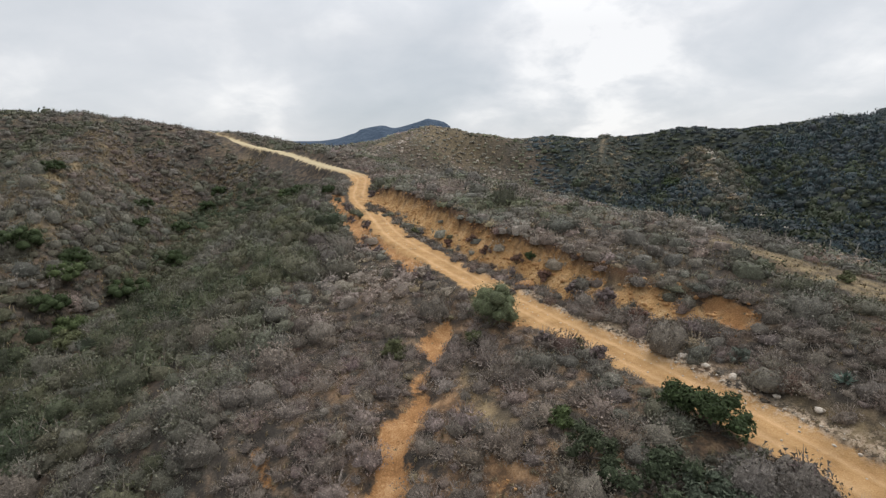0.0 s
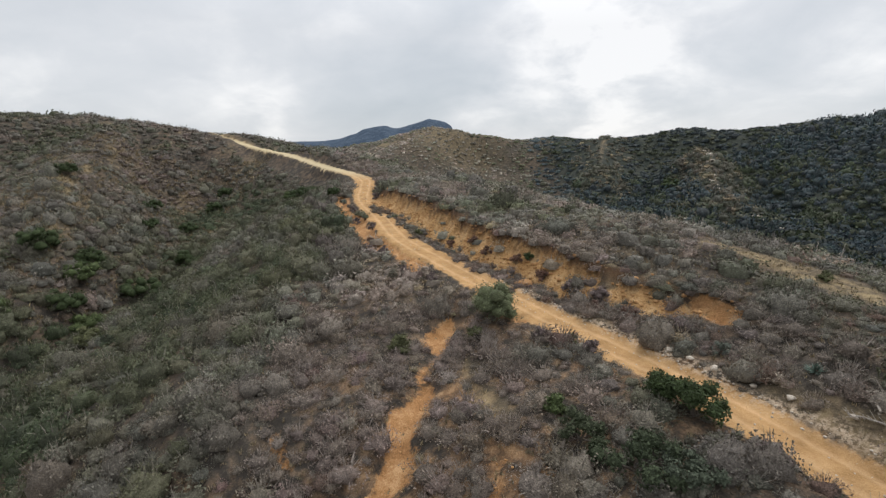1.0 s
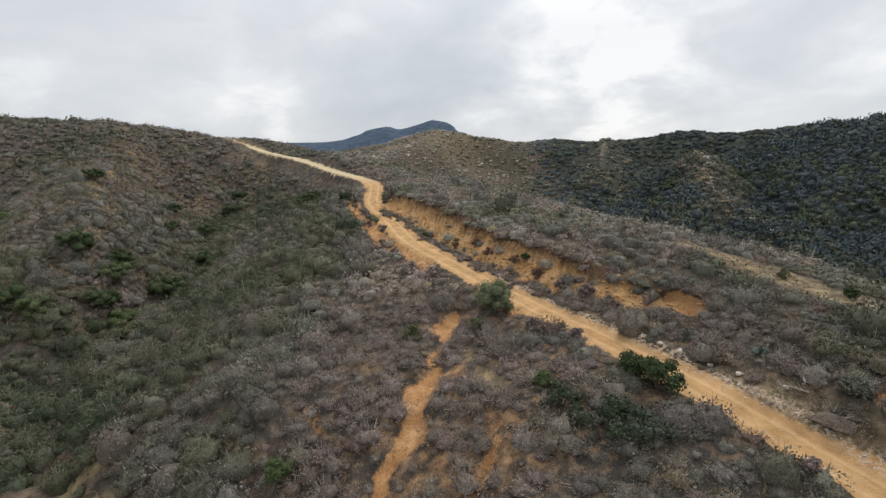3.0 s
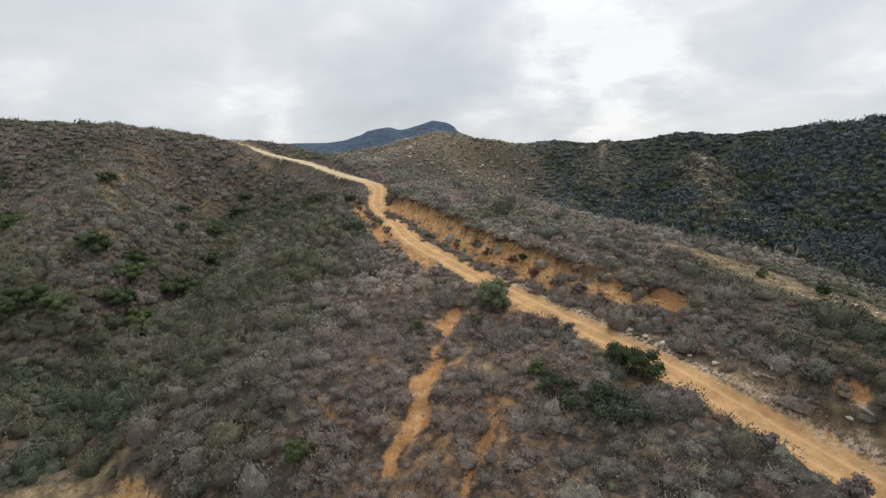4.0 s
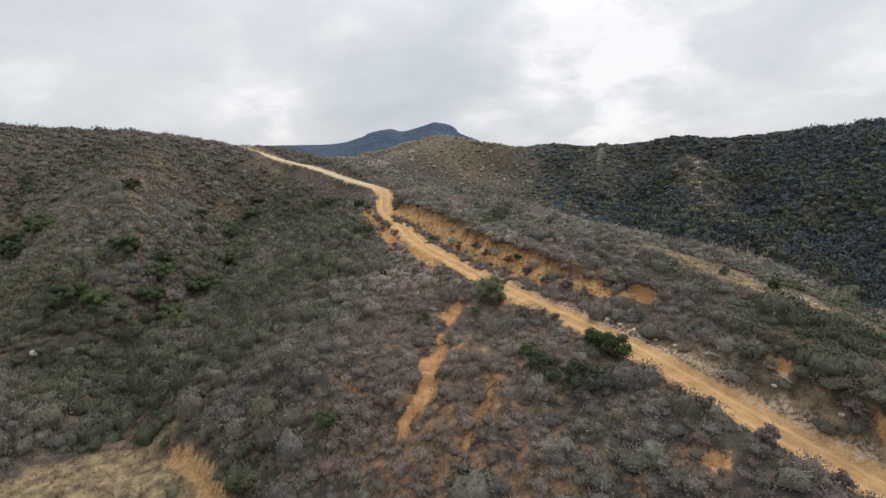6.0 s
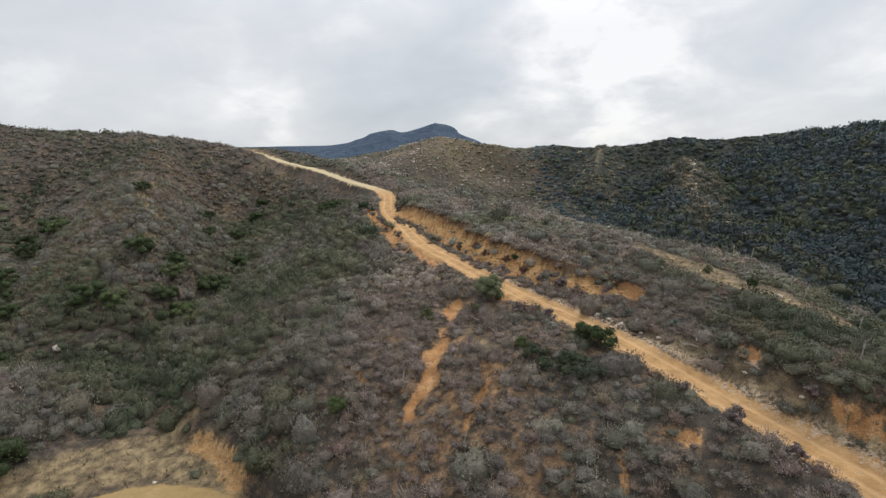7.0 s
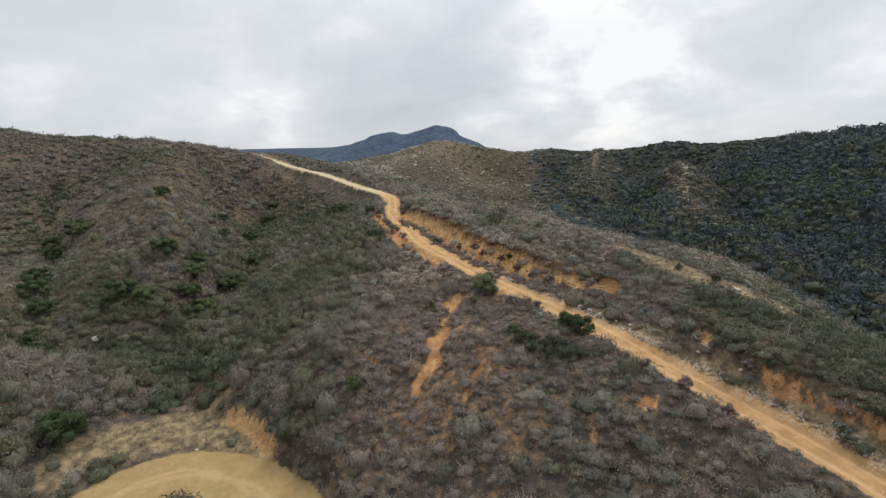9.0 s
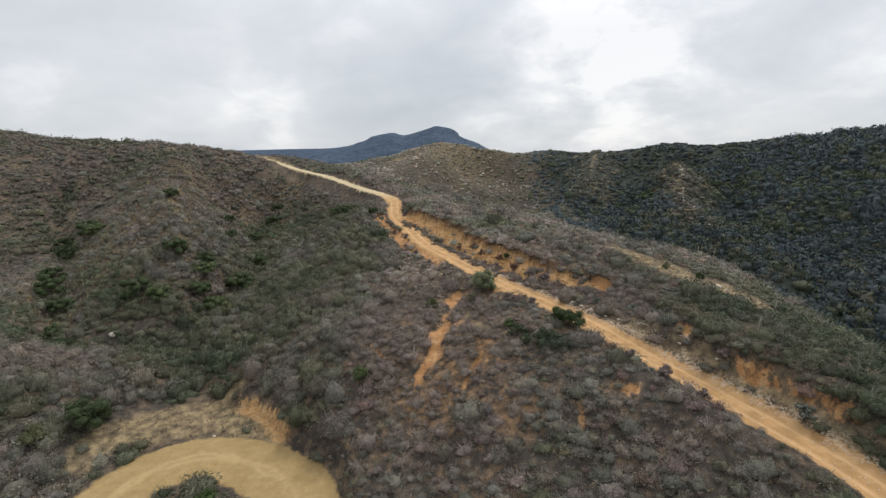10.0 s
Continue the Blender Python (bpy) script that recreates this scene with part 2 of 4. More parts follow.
def land(x, y):
    """Height of the ground, and how bare it is: road, loose edge, cut bank."""
    x, y = np.asarray(x, float).ravel(), np.asarray(y, float).ravel()
    h = 15 + np.concatenate([swell(x[i:i + 20000], y[i:i + 20000]) @ SWELL_W for i in range(0, len(x), 20000)])
    far = np.hypot(x, y + 10)
    h += waves(x, y, 38, 3) * np.clip((far - 120) / 120, 0, 1) * 1.8
    h += waves(x, y, 17, 6, 3) * np.where(x > 0, 1.7, 1.5) * np.maximum(ease(-52, -75, x) * ease(40, 80, y), ease(50, 80, x))
    h += waves(x, y, 24, 8, 4) * 2.0 * ease(225, 255, y) * ease(70, 45, x) * ease(-110, -80, x)
    h += waves(x, y, 9, 5) * np.clip(far / 60, 0.35, 1.3) * 0.45
    for key, width, depth in CREASES:
        d = np.abs(along(smooth_line(LAND[key], 4), x, y)[0]) + 0.6 * waves(x, y, 9, 15, 3)
        h += depth * np.exp(-(d / width) ** 2)
    road, bank, hair, cut = np.zeros_like(h), np.zeros_like(h), np.zeros_like(h), np.zeros_like(h)
    near = (np.abs(x) < 110) & (y > -126) & (y < 220)
    nx, ny, hn = x[near], y[near], h[near]
    rough = waves(nx, ny, 1.6, 7, 3)
    # cut bank above the road: a broken face under the lip, a slope of fallen earth at its foot
    s, drop, k = along(BANK_L, nx, ny)
    s = s + 0.8 * waves(nx, ny, 4.5, 11, 4) + 0.3 * waves(nx, ny, 1.1, 13, 2)
    hn = hn - drop * (0.45 * ease(-0.2, 0.7, s) + 0.55 * ease(0.3, 3.0, s)) * (1 - ease(3.0, 7.0, s)) + 0.25 * drop * ease(-2.5, 0, s) * (1 - ease(0, 1.0, s)) * 0.5
    face = ease(-0.1, 0.25, s) * (1 - ease(2.1, 3.5, s + 0.8 * rough)) * ease(0.85, 1.5, drop + 0.5 * waves(nx, ny, 5.0, 17, 2))
    hn = hn + 0.34 * face * waves(nx, ny, 1.7, 19, 3)
    face = face * ease(-0.55, 0.0, waves(nx, ny, 2.8, 23, 3) + 0.4 * ease(1.4, 2.2, drop))
    lip = ease(-0.9, -0.3, s) * (1 - ease(0.3, 0.8, s)) * ease(0.8, 1.4, drop)
    # the road's bed
    d, z, k = along(ROAD_L, nx, ny)
    w = np.abs(d + 0.4 * rough + 0.35 * waves(nx, ny, 5.0, 27, 2))
    w = w * (1 + 0.45 * ease(98, 112, ny))
    on = 1 - ease(1.5, 4.2, w)
    hn = hn * (1 - on) + on * (z + 0.05 * rough - 0.10 * np.exp(-((np.abs(d) - 0.85) / 0.28) ** 2) + 0.22 * np.exp(-((d - 2.1) / 0.45) ** 2) * (k < 106))
    bare = 1 - ease(1.6, 2.3, w)
    # the hairpin below
    d2, z2, _ = along(HAIR_L, nx, ny)
    w2 = np.abs(d2 + 0.4 * rough)
    on2 = 1 - ease(3.9, 5.8, w2)
    hn = hn * (1 - on2) + on2 * (z2 + 0.012 * rough - 0.03 * np.exp(-((np.abs(d2) - 1.0) / 0.35) ** 2))
    bare2 = 1 - ease(3.5, 4.3, w2)
    # its cutting
    s3, drop3, _ = along(CUT_L, nx, ny)
    s3 = s3 + 0.5 * waves(nx, ny, 2.6, 12, 3)
    hn = hn - (1 - on2) * drop3 * ease(-0.1, 1.3, s3) * (1 - ease(2.0, 6.0, s3))
    outside = (d2 < 0) & (d2 > -13)
    hn = np.where(outside, np.maximum(hn, z2 + 0.16 * np.clip(-d2 - 4.2, 0, 9)), hn)
    cut3 = ease(-0.1, 0.3, s3) * (1 - ease(1.6, 3.0, s3)) * ease(1.2, 2.0, drop3)
    h[near] = hn
    lane = np.full_like(h, 9.0)
    lane[near] = np.where(bare2 > 0.5, np.abs(d2 + 0.2 * rough), np.abs(d + 0.1 * rough))
    road[near], bank[near], hair[near], cut[near] = bare, face, bare2, np.maximum(cut3, 0)
    humus, berm = np.zeros_like(h), np.zeros_like(h)
    humus[near] = lip
    berm[near] = np.exp(-((d - 2.15 - 0.3 * rough) / 0.42) ** 2) * (k < 100)
    return h, road, bank, hair, cut, humus, berm, lane


# ---- materials ----
class Mat:
    """A node material under construction."""

    def __init__(self, name, rough=0.9):
        self.m = bpy.data.materials.new(name)
        self.m.use_nodes = True
        self.t = self.m.node_tree
        self.b = self.t.nodes["Principled BSDF"]
        self.b.inputs["Roughness"].default_value = rough
        self.b.inputs["Specular IOR Level"].default_value = 0.15
        self.pos = self.t.nodes.new("ShaderNodeNewGeometry").outputs["Position"]
        self.geo = self.t.nodes.new("ShaderNodeNewGeometry")

    def put(self, sock, v):
        if isinstance(v, tuple) and len(v) == 3 and sock.type == "RGBA":
            v = (*v, 1)
        if hasattr(v, "is_linked"):
            self.t.links.new(v, sock)
        else:
            sock.default_value = v

    def noise(self, scale, detail=4, rough=0.55, vec=None, kind="ShaderNodeTexNoise", stretch=None):
        n = self.t.nodes.new(kind)
        v = vec or self.pos
        if stretch:
            mp = self.t.nodes.new("ShaderNodeMapping")
            mp.inputs["Scale"].default_value = stretch
            self.t.links.new(v, mp.inputs[0])
            v = mp.outputs[0]
        self.t.links.new(v, n.inputs["Vector"])
        n.inputs["Scale"].default_value = scale
        if kind == "ShaderNodeTexNoise":
            n.inputs["Detail"].default_value, n.inputs["Roughness"].default_value = detail, rough
        return n.outputs[0]

    def ramp(self, v, *stops):
        n = self.t.nodes.new("ShaderNodeValToRGB")
        while len(n.color_ramp.elements) < len(stops):
            n.color_ramp.elements.new(0.5)
        for e, (p, c) in zip(n.color_ramp.elements, stops):
            e.position = p
            e.color = (c, c, c, 1) if isinstance(c, (int, float)) else (*c, 1)
        self.put(n.inputs[0], v)
        return n.outputs[0]

    def mix(self, f, a, b, kind="MIX"):
        n = self.t.nodes.new("ShaderNodeMix")
        n.data_type, n.blend_type = "RGBA", kind
        self.put(n.inputs[0], f), self.put(n.inputs[6], a), self.put(n.inputs[7], b)
        return n.outputs[2]

    def math(self, op, a, b=0.0):
        n = self.t.nodes.new("ShaderNodeMath")
        n.operation, n.use_clamp = op, False
        self.put(n.inputs[0], a), self.put(n.inputs[1], b)
        return n.outputs[0]

    def attr(self, name, out="Fac"):
        n = self.t.nodes.new("ShaderNodeAttribute")
        n.attribute_name = name
        return n.outputs[out]

    def bump(self, v, strength, dist):
        n = self.t.nodes.new("ShaderNodeBump")
        n.inputs["Strength"].default_value, n.inputs["Distance"].default_value = strength, dist
        self.put(n.inputs["Height"], v)
        self.t.links.new(n.outputs[0], self.b.inputs["Normal"])

    def done(self, colour):
        self.put(self.b.inputs["Base Color"], colour)
        return self.m


def ground_material():
    m = Mat("hillside_earth", 0.95)

    def edge(name, soft=0.16, wide=0.7):
        """A mask with a crumbled border."""
        v = m.math("ADD", m.attr(name), m.math("ADD", m.math("MULTIPLY", m.math("SUBTRACT", m.noise(5.0, 6, 0.7), 0.5), 0.95), m.math("MULTIPLY", m.math("SUBTRACT", m.noise(1.3, 3, 0.6), 0.5), wide)))
        return m.ramp(v, (0.5 - soft, 0.0), (0.5 + soft, 1.0))

    big, mid, fine = m.noise(0.12, 5), m.noise(0.9, 7, 0.62), m.noise(9.0, 6, 0.72)
    grit = m.noise(26.0, 3, 0.7)
    # leaf litter and dry stems over brown earth, darkened to paint in shade between shrubs
    litter = m.ramp(m.math("ADD", m.math("MULTIPLY", mid, 0.55), m.math("MULTIPLY", fine, 0.45)), (0.36, (0.022, 0.019, 0.016)), (0.5, (0.055, 0.046, 0.037)), (0.64, (0.13, 0.106, 0.082)))
    ochre = m.ramp(m.math("ADD", m.math("MULTIPLY", mid, 0.5), m.math("MULTIPLY", fine, 0.5)), (0.36, (0.17, 0.082, 0.034)), (0.5, (0.35, 0.18, 0.074)), (0.63, (0.53, 0.325, 0.165)))
    patch = m.ramp(m.math("ADD", m.math("MULTIPLY", big, 0.45), m.math("MULTIPLY", mid, 0.55)), (0.47, 0.0), (0.62, 0.8))
    patch = m.math("MULTIPLY", patch, m.math("ADD", m.math("MULTIPLY", m.attr("dry"), 0.55), 0.16))
    base = m.mix(patch, litter, ochre)
    straw = m.ramp(m.math("ADD", m.math("MULTIPLY", fine, 0.5), m.math("MULTIPLY", mid, 0.5)), (0.38, (0.125, 0.09, 0.05)), (0.5, (0.21, 0.155, 0.086)), (0.64, (0.32, 0.245, 0.135)))
    base = m.mix(m.math("MULTIPLY", m.attr("straw"), m.ramp(mid, (0.35, 0.35), (0.6, 1.0))), base, straw)
    closed = m.ramp(m.noise(0.35, 6, 0.65), (0.35, (0.016, 0.021, 0.017)), (0.65, (0.045, 0.048, 0.036)))
    base = m.mix(m.attr("cover"), base, closed)
    base = m.mix(edge("scar", 0.16, 1.4), base, ochre)
    # road: packed ochre earth with pale stones and paler wheel tracks
    packed = m.ramp(m.math("ADD", m.math("MULTIPLY", mid, 0.6), m.math("MULTIPLY", fine, 0.4)), (0.33, (0.28, 0.155, 0.062)), (0.52, (0.40, 0.235, 0.102)), (0.68, (0.50, 0.32, 0.16)))
    stones = m.ramp(grit, (0.66, 0.0), (0.74, 0.75))
    packed = m.mix(stones, packed, (0.60, 0.50, 0.38))
    rut = m.ramp(m.math("ADD", m.math("MULTIPLY", m.attr("lane"), 0.1), m.math("MULTIPLY", m.noise(0.6, 3), 0.02)), (0.0, 0.0), (0.055, 0.0), (0.09, 0.5), (0.125, 0.0), (0.3, 0.0))
    packed = m.mix(rut, packed, (0.60, 0.39, 0.21))
    packed = m.mix(1.0, packed, m.ramp(m.noise(0.55, 6, 0.6), (0.34, 0.82), (0.5, 0.95), (0.66, 1.06)), "MULTIPLY")
    base = m.mix(edge("road"), base, packed)
    base = m.mix(m.math("MULTIPLY", m.attr("worn"), edge("road")), base, m.ramp(fine, (0.35, (0.37, 0.29, 0.165)), (0.65, (0.52, 0.43, 0.27))))
    base = m.mix(m.math("MULTIPLY", m.attr("berm"), m.ramp(m.noise(3.2, 6, 0.7), (0.47, 0.0), (0.53, 0.9))), base, m.ramp(fine, (0.35, (0.36, 0.25, 0.16)), (0.65, (0.62, 0.50, 0.37))))
    # cut earth: orange with darker runs down the face
    runs = m.noise(0.8, 6, 0.65)
    cut = m.ramp(m.math("ADD", m.math("MULTIPLY", runs, 0.6), m.math("MULTIPLY", fine, 0.4)), (0.33, (0.25, 0.125, 0.048)), (0.5, (0.46, 0.265, 0.112)), (0.66, (0.58, 0.40, 0.215)))
    base = m.mix(edge("face"), base, cut)
    base = m.mix(m.math("MULTIPLY", m.attr("humus"), m.ramp(mid, (0.35, 0.5), (0.55, 1.0))), base, m.ramp(fine, (0.35, (0.045, 0.026, 0.014)), (0.65, (0.13, 0.07, 0.035))))
    tan = m.ramp(m.math("ADD", m.math("MULTIPLY", mid, 0.65), m.math("MULTIPLY", fine, 0.35)), (0.35, (0.235, 0.158, 0.068)), (0.55, (0.30, 0.207, 0.093)), (0.7, (0.37, 0.267, 0.132)))
    track = m.ramp(m.math("MULTIPLY", m.math("ADD", m.attr("lane"), m.math("MULTIPLY", m.noise(0.22, 4), 2.2)), 0.2), (0.0, 0.0), (0.16, 0.0), (0.26, 0.35), (0.38, 0.0), (1.0, 0.0))
    tan = m.mix(track, tan, (0.47, 0.345, 0.175))
    base = m.mix(edge("hairpin", 0.22), base, tan)
    lumps = m.math("MULTIPLY", m.noise(2.4, 5, 0.6), m.math("ADD", m.math("MULTIPLY", m.attr("face"), 3.0), 0.4))
    m.bump(m.math("ADD", m.math("ADD", m.math("MULTIPLY", fine, 0.5), m.math("MULTIPLY", grit, 0.25)), lumps), 0.9, 0.15)
    return m.done(base)


def foliage_material(name="foliage"):
    """Colour of each plant, varied leaf by leaf."""
    m = Mat(name, 0.75)
    tint = m.attr("plant", "Color")
    vary = m.ramp(m.geo.outputs["Random Per Island"], (0.0, 0.82), (0.55, 1.0), (1.0, 1.2))
    sprig, clump = m.noise(11.0, 4, 0.7), m.noise(2.2, 3, 0.6)
    col = m.mix(1.0, m.mix(1.0, tint, vary, "MULTIPLY"), m.ramp(sprig, (0.36, 0.55), (0.5, 1.0), (0.64, 1.4)), "MULTIPLY")
    col = m.mix(1.0, col, m.ramp(clump, (0.35, 0.8), (0.65, 1.2)), "MULTIPLY")
    m.bump(sprig, 0.8, 0.12)
    m.b.inputs["Specular IOR Level"].default_value = 0.12
    return m.done(col)


def plain_material(name, dark, light, scale, rough=0.85, bump=0.4, dist=0.03):
    m = Mat(name, rough)
    n = m.noise(scale, 6, 0.6)
    m.bump(n, bump, dist)
    return m.done(m.ramp(n, (0.32, dark), (0.68, light)))


GROUND, FOLIAGE = ground_material(), foliage_material()
ROCK = plain_material("pale_rock", (0.26, 0.21, 0.16), (0.58, 0.52, 0.44), 7.0)
STALK = plain_material("grey_dead_stalk", (0.17, 0.145, 0.12), (0.40, 0.36, 0.31), 12.0)
BARK = plain_material("grey_brown_bark", (0.07, 0.055, 0.045), (0.19, 0.16, 0.135), 14.0)
CLOD = plain_material("broken_ochre_earth", (0.22, 0.105, 0.04), (0.5, 0.29, 0.13), 6.0)
# distant chaparral with aerial haze mixed into its colour as blue-grey
FAR = plain_material("far_haze_blue_chaparral", (0.032, 0.050, 0.078), (0.064, 0.088, 0.120), 0.06, 0.95, 1.0, 6.0)


# ---- the ground: one sheet to the horizon ----
def np_mesh(name, verts, tris, material, **attrs):
    me = bpy.data.meshes.new(name)
    me.vertices.add(len(verts))
    me.vertices.foreach_set("co", np.asarray(verts, np.float32).ravel())
    k = tris.shape[1]
    me.loops.add(tris.size)
    me.loops.foreach_set("vertex_index", np.asarray(tris, np.int32).ravel())
    me.polygons.add(len(tris))
    me.polygons.foreach_set("loop_start", np.arange(0, tris.size, k, dtype=np.int32))
    me.polygons.foreach_set("loop_total", np.full(len(tris), k, np.int32))
    me.update(calc_edges=True)
    for key, v in attrs.items():
        v = np.asarray(v, np.float32)
        if v.ndim == 1:
            me.attributes.new(key, "FLOAT", "POINT").data.foreach_set("value", v)
        else:
            me.attributes.new(key, "FLOAT_COLOR", "POINT").data.foreach_set("color", np.hstack([v, np.ones((len(v), 1), np.float32)]).ravel())
    me.materials.append(material)
    return me


def spaced(stops):
    """Coordinates from stop to stop, each stretch with its own step."""
    out = [stops[0][0]]
    for (a, _), (b, step) in zip(stops, stops[1:]):
        n = max(1, round((b - a) / step))
        out += list(a + (b - a) * np.arange(1, n + 1) / n)
    return np.array(out)


SCARS = [  # bare strips and patches: x, y, half width
    [(-0.2, 36.4, 0.9), (-0.5, 34.4, 1.1), (-0.7, 32.2, 0.25), (-1.8, 30.2, 0.6), (-1.7, 27.4, 0.7), (-2.9, 24.6, 1.2), (-3.0, 22.2, 1.0), (-4.6, 20.0, 0.7), (-4.9, 17.6, 0.35)],
    [(2.9, 20.2, 0.3), (1.9, 17.6, 0.45), (0.9, 16.2, 0.25), (0.4, 14.6, 0.4)],
    [(11.9, 9.6, 0.35), (11.4, 7.4, 0.4)],
    [(17.0, 9.2, 0.4), (15.2, 10.6, 0.3)],
    [(-11.4, 25.2, 0.2), (-9.8, 23.4, 0.2)],
    [(20.2, 33.0, 1.0), (21.0, 31.6, 0.8)],
    [(24.4, 17.0, 0.3), (25.0, 15.2, 0.4)],
    [(26.4, 9.2, 0.2), (27.2, 7.4, 0.4), (28.2, 5.4, 0.12), (29.4, 2.6, 0.3), (30.6, 0.6, 0.2)],
    [(-20, 88, 1.0), (-17.5, 78, 1.2), (-14, 69, 1.2), (-10.2, 61, 1.1), (-6.6, 54.5, 0.9), (-2.6, 48, 0.8)],
    [(7.0, 35.6, 1.5), (9.2, 33.0, 1.2)],
]
STRAW = [  # dry grass and sand
    [(1.4, 30.7, 0.3), (2.3, 26.5, 0.5), (3.2, 23.6, 0.6)],
    [(25.6, 41.5, 1.0), (28.9, 37, 1.8), (31.6, 32.4, 2.0), (34.2, 28.6, 1.9), (35.8, 24.8, 1.7), (36.8, 20, 1.2)],
    [(19.4, 23.6, 0.3), (21.8, 17.6, 0.6), (24.4, 12, 0.5), (26.8, 7, 0.55), (29.2, 1, 0.5), (32, -6, 0.4)],
    [(-42.5, 13, 1.6), (-40, 19.0, 2.6), (-34.2, 22.6, 3.9), (-28, 21.4, 3.0), (-22, 17.8, 1.4)],
    [(-70, 168, 2.5), (-82, 176, 3), (-92, 184, 4)],
    [(-68, 84, 1.1), (-76, 93, 1.2), (-79, 101, 1.0), (-82, 108, 1.6)],
    [(-38, 288, 4), (-33, 291, 3)],
    [(118, 221, 0.7), (108, 196, 0.7), (98, 171, 1.0), (92, 148, 0.9)],
    [(92, 276, 0.8), (84, 257, 0.9), (77, 235, 0.7)],
]


def zone(lines, x, y, soft=0.6, seed=21):
    out = np.zeros(len(x))
    j = 0.9 * waves(x, y, 2.4, seed, 3)
    for line in lines:
        p = np.array(line)
        m = (x > p[:, 0].min() - 20) & (x < p[:, 0].max() + 20) & (y > p[:, 1].min() - 20) & (y < p[:, 1].max() + 20)
        if m.any():
            d, w, _ = along(smooth_line(line, 4), x[m], y[m])
            out[m] = np.maximum(out[m], 1 - ease(-soft, soft, np.abs(d) + j[m] * w * 0.85 - w))
    return out


gx = spaced([(-3200, 0), (-1200, 200), (-420, 30), (-230, 6), (-120, 1.7), (-55, 1.0), (-32, 0.7), (34, 0.5), (50, 0.8), (120, 2.4), (260, 4.5), (440, 20), (1200, 130), (3200, 220)])
gy = spaced([(-1800, 0), (-500, 130), (-120, 20), (-30, 2.6), (-8, 1.0), (60, 0.5), (112, 0.75), (200, 1.3), (340, 3.5), (480, 14), (1200, 120), (3400, 220)])
GX, GY = np.meshgrid(gx, gy)
H, road, face, hair, cut, humus, berm, lane = land(GX, GY)
px, py = GX.ravel(), GY.ravel()
nx, ny = len(gx), len(gy)
cell = (np.arange(ny - 1)[:, None] * nx + np.arange(nx - 1)[None, :]).ravel()
quads = np.stack([cell, cell + 1, cell + nx + 1, cell + nx], 1)
scar, straw = zone(SCARS, px, py), zone(STRAW, px, py, 1.0, 22)
straw = np.maximum(straw, ease(0.35, 0.9, waves(px, py, 14, 31, 4)) * 0.4 * (px < 45))
straw = np.maximum(straw, 0.5 * ease(0.1, 0.8, waves(px, py, 7, 33, 4)) * ease(-50, -64, px) * ease(9, 16, H))
straw = np.maximum(straw, 0.7 * np.exp(-(along(smooth_line(LAND["left spur"], 4), px, py)[0] / 4.5) ** 2) * ease(-0.3, 0.5, waves(px, py, 8, 35, 4)))
straw = np.maximum(straw, np.exp(-((px + 2) / 34) ** 2 - ((py - 298) / 26) ** 2) * 0.75)
H = H - 0.55 * scar * (1 - road) * (1 + 0.5 * waves(px, py, 1.3, 24, 3))
LAYERS = dict(road=road, face=np.maximum(face, 0.6 * cut), hairpin=hair, humus=humus, berm=berm, lane=lane, worn=ease(96, 112, py), scar=scar, straw=straw, cover=np.maximum.reduce([ease(300, 360, py), ease(240, 300, np.abs(px)), 0.2 * ease(215, 240, py), ease(0, 14, px - 46 - 0.03 * py) * (1 - zone(STRAW, px, py, 1.0, 22))]), dry=np.exp(-((px - 3) / 15) ** 2 - ((py - 20) / 18) ** 2))
share = lambda v: v[quads].mean(1)
on_road, on_hairpin = share(road) > 0.45, share(hair) > 0.45
on_bank = (share(face) > 0.4) & ~on_road & ~on_hairpin
for name, pick, label, category in (
        ("ground", ~(on_road | on_hairpin | on_bank), "brown and ochre earth hillsides with dry leaf litter", "ground"),
        ("road", on_road, "rutted ochre dirt road climbing the ridge", "dirt road"),
        ("road", on_hairpin, "tan dirt road bending in a hairpin", "dirt road"),
        ("bank", on_bank, "steep cut bank of bare orange earth above the road", "earth bank")):
    used, back_to = np.unique(quads[pick], return_inverse=True)
    me = np_mesh(name, np.stack([px, py, H], 1)[used], back_to.reshape(-1, 4), GROUND, **{k: v[used] for k, v in LAYERS.items()})
    me.polygons.foreach_set("use_smooth", np.ones(len(me.polygons), bool))
    tagged(new(name, me), label, category, kind="structure")


def floor_z(x, y):
    return land(np.atleast_1d(x), np.atleast_1d(y))[0]


# the far peaks, with their blue haze painted into the base colour
bx = np.linspace(-1500, 1300, 220)
peaks = smooth_line([(-1500, 30, 0), (-900, 45, 0), (-520, 52, 0), (-400, 54, 0), (-330, 62, 0), (-260, 84, 0), (-198, 101, 0), (-145, 94, 0), (-95, 111, 0), (-54, 122, 0), (0, 112, 0), (60, 78, 0), (200, 20, 0), (500, -10, 0), (1300, -20, 0)], 8)
crest = np.interp(bx, peaks[:, 0], peaks[:, 1]) + 1.5 * waves(bx, bx * 0, 40, 41, 4)
rowsz = []
for k in range(14):
    u = k / 13
    rowsz.append(np.stack([bx + 20 * waves(bx, bx * 0 + k * 37, 60, 43), np.full_like(bx, 1320 + 240 * u), -40 + (crest + 40) * u ** 0.8 + 9 * (1 - u) * u * 4 * waves(bx, bx * 0 + k * 30, 60, 42, 5)], 1))
for k in range(1, 5):
    rowsz.append(np.stack([bx, np.full_like(bx, 1560 + 90 * k), crest - 32 * k], 1))
cells = (np.arange(len(rowsz) - 1)[:, None] * len(bx) + np.arange(len(bx) - 1)[None, :]).ravel()
